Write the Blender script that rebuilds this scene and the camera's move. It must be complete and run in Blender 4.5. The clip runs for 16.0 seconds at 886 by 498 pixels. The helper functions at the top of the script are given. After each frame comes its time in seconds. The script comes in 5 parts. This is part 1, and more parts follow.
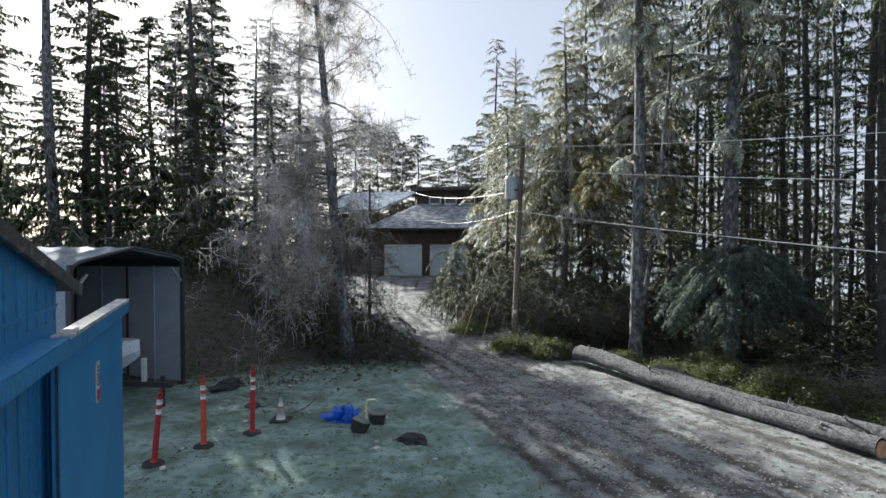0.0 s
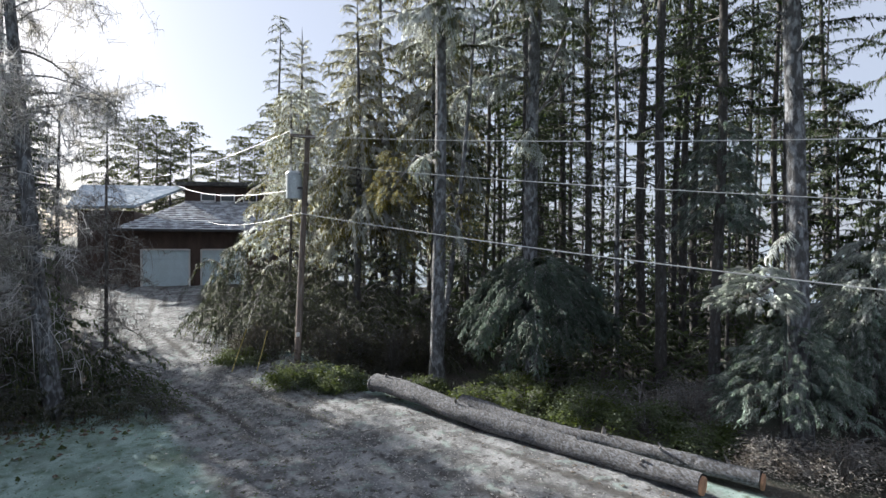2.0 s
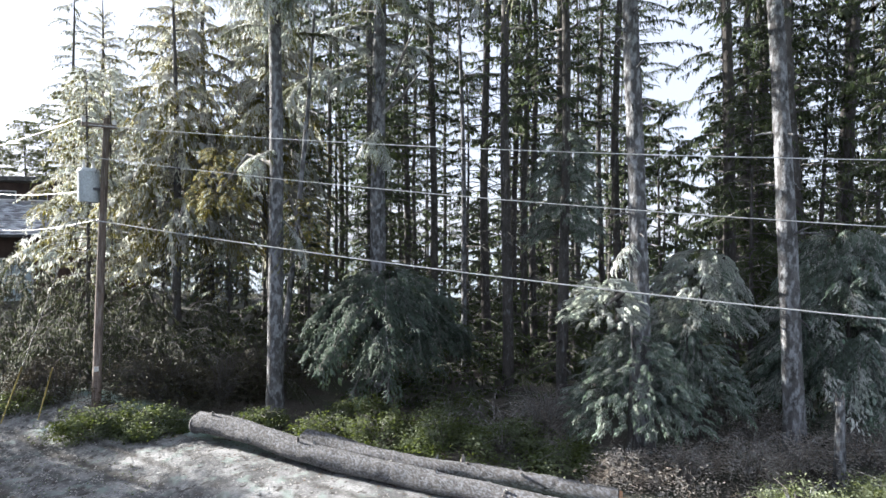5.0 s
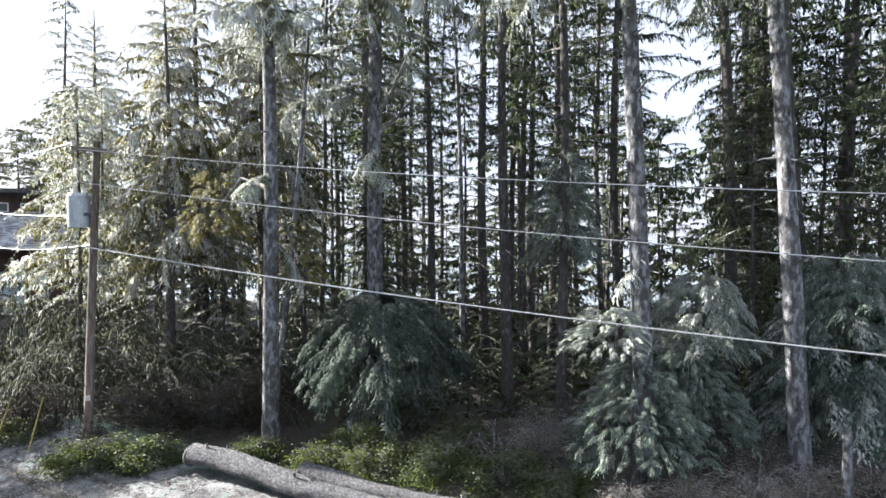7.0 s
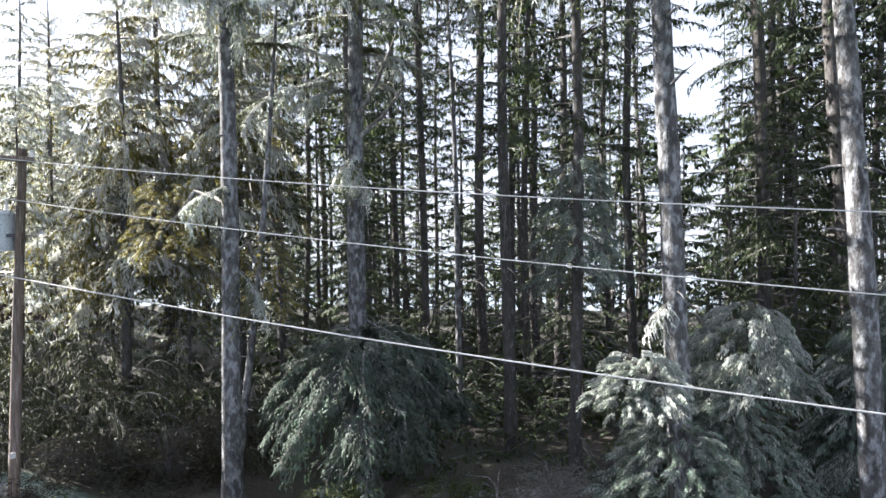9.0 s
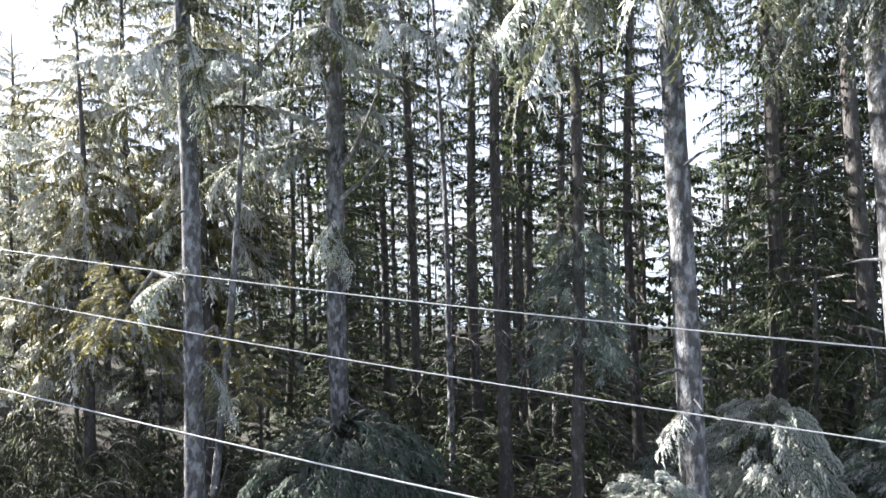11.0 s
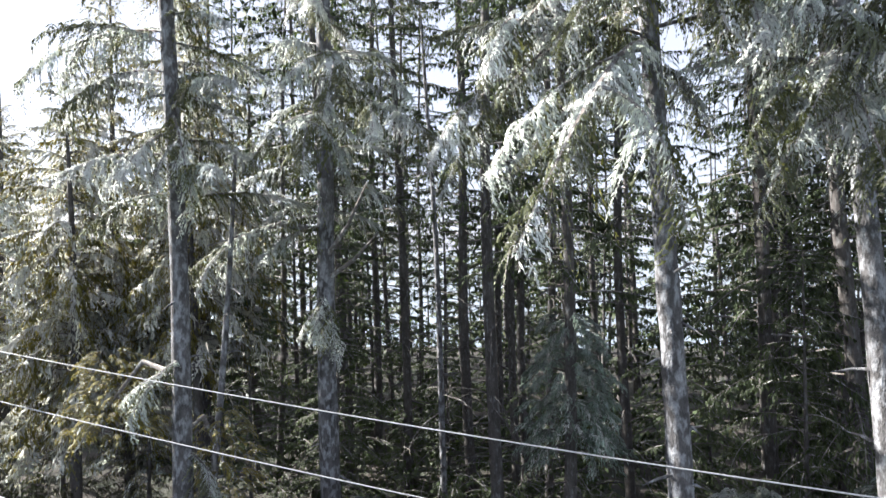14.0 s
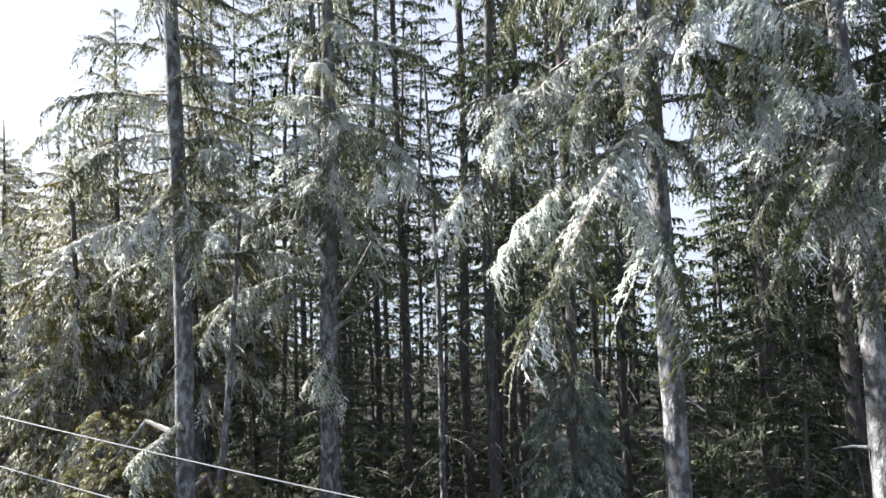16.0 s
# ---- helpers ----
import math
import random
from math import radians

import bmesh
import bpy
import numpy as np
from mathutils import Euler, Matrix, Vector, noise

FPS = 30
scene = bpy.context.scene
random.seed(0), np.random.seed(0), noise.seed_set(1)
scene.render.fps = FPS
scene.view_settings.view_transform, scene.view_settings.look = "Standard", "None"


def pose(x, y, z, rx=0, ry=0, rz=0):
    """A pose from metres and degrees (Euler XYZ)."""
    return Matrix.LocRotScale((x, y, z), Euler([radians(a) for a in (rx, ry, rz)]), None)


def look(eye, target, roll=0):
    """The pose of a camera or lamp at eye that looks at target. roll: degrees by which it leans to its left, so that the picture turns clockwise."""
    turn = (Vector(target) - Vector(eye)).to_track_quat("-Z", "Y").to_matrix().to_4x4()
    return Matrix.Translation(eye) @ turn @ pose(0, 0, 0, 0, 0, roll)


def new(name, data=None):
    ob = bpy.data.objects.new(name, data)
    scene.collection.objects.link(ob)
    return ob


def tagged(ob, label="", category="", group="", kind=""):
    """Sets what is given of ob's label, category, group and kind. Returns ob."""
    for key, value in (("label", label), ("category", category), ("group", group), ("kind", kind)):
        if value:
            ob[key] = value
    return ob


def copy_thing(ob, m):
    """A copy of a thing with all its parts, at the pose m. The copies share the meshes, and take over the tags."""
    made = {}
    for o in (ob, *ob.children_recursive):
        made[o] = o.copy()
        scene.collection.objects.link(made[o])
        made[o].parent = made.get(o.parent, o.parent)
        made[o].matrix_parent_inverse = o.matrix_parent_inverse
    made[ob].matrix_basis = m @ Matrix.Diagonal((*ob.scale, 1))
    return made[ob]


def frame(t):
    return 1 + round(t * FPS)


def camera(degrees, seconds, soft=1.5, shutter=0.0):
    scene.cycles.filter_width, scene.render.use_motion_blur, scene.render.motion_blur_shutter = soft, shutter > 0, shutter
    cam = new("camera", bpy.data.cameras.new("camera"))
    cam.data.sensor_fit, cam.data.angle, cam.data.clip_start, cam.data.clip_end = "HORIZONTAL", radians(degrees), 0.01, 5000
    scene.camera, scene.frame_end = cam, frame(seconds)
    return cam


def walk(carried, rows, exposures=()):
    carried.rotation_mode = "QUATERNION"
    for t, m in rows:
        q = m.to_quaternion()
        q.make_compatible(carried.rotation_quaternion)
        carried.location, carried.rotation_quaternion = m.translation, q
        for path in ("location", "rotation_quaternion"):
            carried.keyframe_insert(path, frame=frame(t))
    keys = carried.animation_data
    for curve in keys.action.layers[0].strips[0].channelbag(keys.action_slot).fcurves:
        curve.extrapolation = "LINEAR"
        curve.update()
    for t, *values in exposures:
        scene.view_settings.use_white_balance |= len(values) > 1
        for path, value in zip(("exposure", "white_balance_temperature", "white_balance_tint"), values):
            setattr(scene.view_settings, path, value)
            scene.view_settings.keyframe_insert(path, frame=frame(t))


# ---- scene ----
cam = camera(77.0, 16.0)
METRES, EYE, TILT, LEAN, TURN = 10.0, 3.3, -1.2, 0.0, 0.0
ROWS = [
    (0.0, 0.0, 0.0, 0.0, 0.0, 0.0, -0.0),
    (0.5, 0.0074, 0.0692, 0.0088, -2.4, 0.07, -0.02),
    (1.0, 0.0181, 0.1357, 0.015, -6.0, 0.13, 0.01),
    (1.5, 0.0331, 0.196, 0.0186, -11.87, 0.13, 0.02),
    (2.0, 0.051, 0.2501, 0.0224, -21.2, 0.09, 0.03),
    (2.5, 0.0786, 0.2939, 0.0244, -30.57, 0.08, 0.12),
    (3.0, 0.0982, 0.3268, 0.0259, -36.34, 0.03, 0.24),
    (5.5, 0.0873, 0.3493, 0.0606, -37.6, -0.11, 0.79),
    (6.0, 0.0875, 0.3496, 0.0743, -37.71, -0.08, 0.88),
    (6.5, 0.0897, 0.3537, 0.0858, -37.78, -0.07, 1.0),
    (7.0, 0.0983, 0.3651, 0.0964, -37.87, -0.09, 1.12),
    (7.5, 0.1165, 0.3888, 0.1049, -37.97, -0.09, 1.24),
    (8.0, 0.1449, 0.4228, 0.107, -38.06, -0.14, 1.34),
    (10.5, 0.2796, 0.5639, 0.2344, -38.65, -0.18, 1.87),
    (11.0, 0.2818, 0.5623, 0.2646, -38.81, 0.01, 1.96),
    (11.5, 0.2846, 0.5616, 0.2902, -38.99, 0.17, 2.02),
    (12.0, 0.2865, 0.561, 0.3097, -39.19, 0.29, 2.07),
    (12.5, 0.2889, 0.56, 0.3279, -39.29, 0.44, 2.15),
    (13.0, 0.2903, 0.5586, 0.3479, -39.41, 0.56, 2.16),
    (13.5, 0.2891, 0.5583, 0.368, -39.54, 0.68, 2.18),
    (14.0, 0.2862, 0.5586, 0.3877, -39.61, 0.83, 2.16),
    (14.5, 0.2835, 0.5585, 0.4092, -39.7, 0.94, 2.11),
    (15.0, 0.2822, 0.5555, 0.4299, -39.73, 1.07, 2.03),
    (15.5, 0.2802, 0.5555, 0.4529, -39.75, 1.16, 1.95),
    (16.0, 0.2793, 0.5556, 0.4734, -39.7, 1.4, 1.89),
]
walk(cam, [(t, pose(0, 0, EYE, TILT, LEAN, TURN) @ pose(METRES * x, METRES * y, METRES * z, 90 + pitch, roll, yaw)) for t, x, y, z, yaw, pitch, roll in ROWS],
     exposures=((0.0, 1.38, 5800, 9), (0.5, 1.6, 5800, 9), (1.0, 1.52, 5800, 9), (1.5, 1.6, 5800, 10), (2.1, 1.44, 5800, 11), (2.5, 1.46, 5800, 11), (3.0, 1.95, 5850, 12), (5.3, 2.16, 5850, 12), (8.0, 2.31, 5850, 13), (10.5, 2.45, 5850, 14), (13.5, 2.25, 5850, 14), (16.0, 1.96, 5850, 13)))

# ---- light ----
SUN_YAW, SUN_UP = 31.0, 23.0          # degrees left of +y, and above the horizon
world = bpy.data.worlds.new("winter_sky")
scene.world = world
world.use_nodes = True
wn = world.node_tree.nodes
sky = wn.new("ShaderNodeTexSky")
sky.sky_type, sky.sun_disc = "NISHITA", False
sky.sun_elevation, sky.sun_rotation = radians(SUN_UP), radians(-SUN_YAW)
sky.air_density, sky.dust_density, sky.ozone_density = 0.8, 2.0, 1.0
wn["Background"].inputs["Strength"].default_value = 0.044
haze = wn.new("ShaderNodeMix")          # thin winter haze over the whole sky
haze.data_type = "RGBA"
haze.inputs["Factor"].default_value = 0.6
haze.inputs["B"].default_value = (7.5, 7.6, 7.9, 1)
world.node_tree.links.new(sky.outputs["Color"], haze.inputs["A"])
world.node_tree.links.new(haze.outputs["Result"], wn["Background"].inputs["Color"])
sun = new("sun", bpy.data.lights.new("sun", "SUN"))
sun.data.energy, sun.data.angle, sun.data.color = 5.0, radians(0.55), (1.0, 0.91, 0.76)
SUN_WAY = Vector((-math.sin(radians(SUN_YAW)) * math.cos(radians(SUN_UP)), math.cos(radians(SUN_YAW)) * math.cos(radians(SUN_UP)), math.sin(radians(SUN_UP))))
sun.matrix_world = look(SUN_WAY * 60, (0, 0, 0))


# ---- materials ----
def material(name, base, rough=0.8, vary=0.35, scale=6.0, fine=60.0, bump=0.3, second=None, patch=(0.45, 0.62), metal=0.0, coords="Object", stretch=(1, 1, 1), per_piece=0.0, bump_m=0.01):
    """Base colour broken up by coarse and fine noise, an optional second colour in patches, and fine relief."""
    m = bpy.data.materials.new(name)
    m.use_nodes = True
    n, l = m.node_tree.nodes, m.node_tree.links
    b = n["Principled BSDF"]
    b.inputs["Roughness"].default_value, b.inputs["Metallic"].default_value = rough, metal
    tc, mp = n.new("ShaderNodeTexCoord"), n.new("ShaderNodeMapping")
    mp.inputs["Scale"].default_value = stretch
    l.new(tc.outputs[coords], mp.inputs["Vector"])

    def noise_at(s, detail=4.0):
        t = n.new("ShaderNodeTexNoise")
        t.inputs["Scale"].default_value, t.inputs["Detail"].default_value = s, detail
        l.new(mp.outputs["Vector"], t.inputs["Vector"])
        return t.outputs["Fac"]

    def mix(kind, fac, a, c):
        x = n.new("ShaderNodeMix")
        x.data_type, x.blend_type = "RGBA", kind
        for sock, v in ((x.inputs["Factor"], fac), (x.inputs["A"], a), (x.inputs["B"], c)):
            if isinstance(v, (int, float)):
                sock.default_value = v
            elif isinstance(v, tuple):
                sock.default_value = (*v, 1)
            else:
                l.new(v, sock)
        return x.outputs["Result"]

    def ramp(v, lo, hi):
        r = n.new("ShaderNodeMapRange")
        l.new(v, r.inputs["Value"])
        r.inputs["From Min"].default_value, r.inputs["From Max"].default_value = lo, hi
        return r.outputs["Result"]

    coarse, grain = noise_at(scale), noise_at(fine, 2.0)
    col = mix("MIX", ramp(coarse, 0.3, 0.7), tuple(c * (1 - vary) for c in base), tuple(min(1, c * (1 + vary)) for c in base))
    if second:
        col = mix("MIX", ramp(noise_at(scale * 2.3), *patch), col, second)
    col = mix("MULTIPLY", 0.6, col, mix("MIX", ramp(grain, 0.3, 0.7), (0.55, 0.55, 0.55), (1.3, 1.3, 1.3)))
    if per_piece:
        info = n.new("ShaderNodeObjectInfo")
        col = mix("MULTIPLY", per_piece, col, mix("MIX", info.outputs["Random"], (0.5, 0.5, 0.5), (1.4, 1.4, 1.4)))
    l.new(col, b.inputs["Base Color"])
    if bump:
        bp = n.new("ShaderNodeBump")
        bp.inputs["Strength"].default_value, bp.inputs["Distance"].default_value = bump, bump_m
        l.new(mix("MIX", 0.5, coarse, grain), bp.inputs["Height"])
        l.new(bp.outputs["Normal"], b.inputs["Normal"])
    return m


def foliage(name, base, through_col, frost=(0.32, 0.36, 0.35), frosted=0.35, scale=1.3, thin=0.35):
    """Needles and leaves: matt, partly letting the light through, with rime in uneven patches."""
    m = bpy.data.materials.new(name)
    m.use_nodes = True
    n, l = m.node_tree.nodes, m.node_tree.links
    out, b = n["Material Output"], n["Principled BSDF"]
    b.inputs["Roughness"].default_value = 0.62
    b.inputs["Specular IOR Level"].default_value = 0.35
    geo, info = n.new("ShaderNodeNewGeometry"), n.new("ShaderNodeObjectInfo")
    t = n.new("ShaderNodeTexNoise")
    t.inputs["Scale"].default_value, t.inputs["Detail"].default_value = scale, 3.0
    l.new(geo.outputs["Position"], t.inputs["Vector"])
    add = n.new("ShaderNodeMath")
    add.operation = "MULTIPLY_ADD"
    l.new(geo.outputs["Random Per Island"], add.inputs[0])
    add.inputs[1].default_value = 0.14
    l.new(t.outputs["Fac"], add.inputs[2])
    r = n.new("ShaderNodeMapRange")
    l.new(add.outputs[0], r.inputs["Value"])
    r.inputs["From Min"].default_value, r.inputs["From Max"].default_value, r.inputs["To Max"].default_value = 0.5, 0.66, frosted
    tint = n.new("ShaderNodeMix")
    tint.data_type = "RGBA"
    tint.inputs["A"].default_value, tint.inputs["B"].default_value = (*[c * 0.7 for c in base], 1), (*[base[0] * 1.25, base[1] * 1.22, base[2] * 1.1], 1)
    l.new(geo.outputs["Random Per Island"], tint.inputs["Factor"])
    x = n.new("ShaderNodeMix")
    x.data_type = "RGBA"
    l.new(r.outputs["Result"], x.inputs["Factor"])
    l.new(tint.outputs["Result"], x.inputs["A"])
    x.inputs["B"].default_value = (*frost, 1)
    v = n.new("ShaderNodeMix")
    v.data_type, v.blend_type = "RGBA", "MULTIPLY"
    v.inputs["Factor"].default_value = 1.0
    lo = n.new("ShaderNodeMapRange")
    l.new(info.outputs["Random"], lo.inputs["Value"])
    lo.inputs["To Min"].default_value, lo.inputs["To Max"].default_value = 0.75, 1.2
    l.new(x.outputs["Result"], v.inputs["A"])
    l.new(lo.outputs["Result"], v.inputs["B"])
    l.new(v.outputs["Result"], b.inputs["Base Color"])
    tr, ms = n.new("ShaderNodeBsdfTranslucent"), n.new("ShaderNodeMixShader")
    g, h = n.new("ShaderNodeMix"), n.new("ShaderNodeMix")
    g.data_type, g.blend_type, h.data_type = "RGBA", "MULTIPLY", "RGBA"
    g.inputs["Factor"].default_value = 1.0
    l.new(tint.outputs["Result"], g.inputs["A"])
    g.inputs["B"].default_value = (*through_col, 1)
    l.new(r.outputs["Result"], h.inputs["Factor"])
    l.new(g.outputs["Result"], h.inputs["A"])
    h.inputs["B"].default_value = (*frost, 1)
    l.new(h.outputs["Result"], tr.inputs["Color"])
    ms.inputs["Fac"].default_value = thin
    l.new(b.outputs["BSDF"], ms.inputs[1])
    l.new(tr.outputs["BSDF"], ms.inputs[2])
    l.new(ms.outputs["Shader"], out.inputs["Surface"])
    return m


NEEDLE = foliage("spruce_needles", (0.058, 0.072, 0.025), (4.6, 3.9, 1.4), (0.5, 0.53, 0.44), 0.16, thin=0.34)
NEEDLE_DARK = foliage("dark_spruce_needles", (0.03, 0.046, 0.018), (4.5, 4.5, 1.4), (0.32, 0.38, 0.28), 0.1, thin=0.28)
CEDAR = foliage("cedar_sprays", (0.09, 0.098, 0.036), (4.6, 3.9, 1.4), (0.7, 0.72, 0.6), 0.34, thin=0.5)
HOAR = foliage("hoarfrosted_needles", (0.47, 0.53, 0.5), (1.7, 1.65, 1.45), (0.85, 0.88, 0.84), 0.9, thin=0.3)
# warm copy of the needles, with sunlight put into the base colour
GOLDEN = foliage("sun_toned_yellow_green_needles", (0.13, 0.13, 0.034), (3.6, 3.1, 1.0), (0.6, 0.6, 0.46), 0.15, thin=0.48)
# brighter copy of HOAR for the coarse boughs: sunlight painted into the frost
SUN_PLUME = foliage("sun_bright_hoarfrost_plumes", (0.6, 0.62, 0.56), (1.6, 1.55, 1.35), (0.88, 0.89, 0.84), 0.9, thin=0.42)
RIME = foliage("rimed_twigs", (0.13, 0.13, 0.125), (3.2, 3.1, 3.0), (0.74, 0.73, 0.73), 0.85, thin=0.5)
LEAF = foliage("shrub_leaves", (0.058, 0.08, 0.028), (2.2, 2.1, 0.8), (0.36, 0.4, 0.32), 0.26, scale=3.0)
DEAD = foliage("dry_bramble", (0.04, 0.037, 0.02), (1.2, 1.0, 0.9), (0.36, 0.36, 0.35), 0.15, scale=3.0)
PALELEAF = foliage("frosted_pale_leaves", (0.15, 0.185, 0.085), (1.7, 1.6, 0.8), (0.5, 0.54, 0.46), 0.35, scale=3.0)
BRUSH = foliage("frosted_dead_brush", (0.25, 0.225, 0.205), (1.3, 1.2, 1.1), (0.5, 0.5, 0.5), 0.45, scale=3.0)
# darker, duller copy of NEEDLE_DARK: the thickets' shade is put into the colour
SHADE_THICKET = foliage("shade_toned_evergreen_sprays", (0.032, 0.042, 0.015), (2.2, 2.1, 0.9), (0.2, 0.23, 0.14), 0.1, thin=0.12)
BARK = material("lichen_spotted_spruce_bark", (0.085, 0.083, 0.084), 0.95, 0.6, 5.5, 48.0, 1.0, (0.25, 0.26, 0.275), (0.46, 0.62), stretch=(1, 1, 0.5), bump_m=0.04)
BARK_DARK = material("damp_dark_bark", (0.07, 0.064, 0.06), 0.95, 0.4, 6.0, 40.0, 0.9, (0.17, 0.175, 0.175), (0.54, 0.7), stretch=(1, 1, 0.4), bump_m=0.03)
TWIG = material("grey_twig_bark", (0.15, 0.135, 0.125), 0.95, 0.3, 6.0, 60.0, 0.3, (0.36, 0.37, 0.36), (0.5, 0.65))
LOGBARK = material("peeling_frosted_log_bark", (0.095, 0.09, 0.088), 0.9, 0.5, 11.0, 60.0, 1.0, (0.22, 0.23, 0.255), (0.44, 0.68), stretch=(1.6, 0.6, 1.3), bump_m=0.05)
CUTWOOD = material("cut_wood_rings", (0.42, 0.24, 0.14), 0.8, 0.3, 9.0, 60.0, 0.2)
POLEWOOD = material("weathered_pole_wood", (0.14, 0.108, 0.088), 0.9, 0.4, 4.0, 50.0, 0.5, (0.25, 0.22, 0.195), (0.5, 0.65), stretch=(6, 6, 0.4))
GALV = material("galvanised_transformer_paint", (0.42, 0.46, 0.48), 0.45, 0.1, 3.0, 40.0, 0.05)
WIRE = material("aluminium_wire", (0.6, 0.6, 0.6), 0.45, 0.1, 3.0, 50.0, 0.0, metal=0.3)
FROSTED = foliage("blue_frosted_needles", (0.135, 0.2, 0.16), (2.0, 1.9, 1.5), (0.46, 0.54, 0.5), 0.5, scale=5.0, thin=0.35)
# dimmer copy of FROSTED: the shade on one spruce, put into its colour
SHADE_NEEDLE = foliage("shade_toned_blue_green_needles", (0.05, 0.082, 0.06), (2.4, 2.2, 1.4), (0.26, 0.32, 0.29), 0.25, scale=5.0, thin=0.25)
YELLOW = material("yellow_guard_plastic", (0.4, 0.33, 0.1), 0.6, 0.2, 5.0, 40.0, 0.1)
BLUE = material("blue_painted_boards", (0.036, 0.215, 0.46), 0.55, 0.18, 1.2, 40.0, 0.2, (0.05, 0.25, 0.48), (0.5, 0.7), stretch=(1, 1, 0.3))
BLUEDOOR = material("blue_painted_plywood", (0.036, 0.25, 0.54), 0.5, 0.12, 1.0, 70.0, 0.15, (0.045, 0.28, 0.57), (0.5, 0.7))
TRIMWHITE = material("weathered_pale_flashing", (0.5, 0.5, 0.5), 0.7, 0.35, 5.0, 40.0, 0.3, (0.2, 0.2, 0.2), (0.55, 0.7))
SHINGLE = material("mossy_dark_roofing", (0.07, 0.068, 0.066), 0.9, 0.4, 4.0, 50.0, 0.6, (0.16, 0.17, 0.15), (0.52, 0.68))
SHEETMETAL = material("grey_painted_sheet_metal", (0.34, 0.37, 0.42), 0.5, 0.12, 1.5, 50.0, 0.08, (0.28, 0.31, 0.35), (0.5, 0.7))
SHEETROOF = material("frosted_sheet_roofing", (0.3, 0.37, 0.44), 0.5, 0.2, 1.5, 40.0, 0.15, (0.55, 0.6, 0.64), (0.54, 0.64), metal=0.2)
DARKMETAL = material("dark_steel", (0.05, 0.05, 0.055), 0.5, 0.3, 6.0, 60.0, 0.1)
HULL = material("white_boat_gelcoat", (0.72, 0.74, 0.75), 0.3, 0.08, 2.0, 40.0, 0.03)
SIDING = material("brown_cedar_siding", (0.075, 0.05, 0.041), 0.85, 0.35, 3.0, 40.0, 0.4, stretch=(1, 1, 0.3))
GDOOR = material("pale_blue_garage_door", (0.62, 0.74, 0.8), 0.5, 0.08, 2.0, 50.0, 0.05)
WINDOWFRAME = material("white_window_frame", (0.7, 0.7, 0.7), 0.5, 0.08, 4.0, 40.0, 0.05)
TILE = material("frosted_grey_roof_tile", (0.24, 0.24, 0.26), 0.7, 0.2, 1.2, 40.0, 0.3, (0.58, 0.61, 0.65), (0.42, 0.6))
GLASS = material("dark_window_glass", (0.03, 0.035, 0.04), 0.05, 0.1, 1.0, 20.0, 0.0)
ORANGE = material("faded_orange_plastic", (0.55, 0.07, 0.025), 0.5, 0.2, 6.0, 50.0, 0.1)
REDPL = material("red_orange_plastic", (0.42, 0.02, 0.02), 0.5, 0.2, 6.0, 50.0, 0.1)
REFLECT = material("white_reflective_band", (0.75, 0.75, 0.74), 0.4, 0.1, 8.0, 60.0, 0.05)
RUBBER = material("black_rubber", (0.035, 0.035, 0.037), 0.8, 0.3, 8.0, 50.0, 0.3)
TARP = material("blue_tarpaulin", (0.02, 0.12, 0.6), 0.4, 0.2, 6.0, 40.0, 0.2)
PVC = material("pale_yellow_pipe", (0.6, 0.6, 0.33), 0.5, 0.12, 6.0, 50.0, 0.1)
PALE = material("pale_litter", (0.6, 0.6, 0.58), 0.8, 0.2, 6.0, 50.0, 0.1)


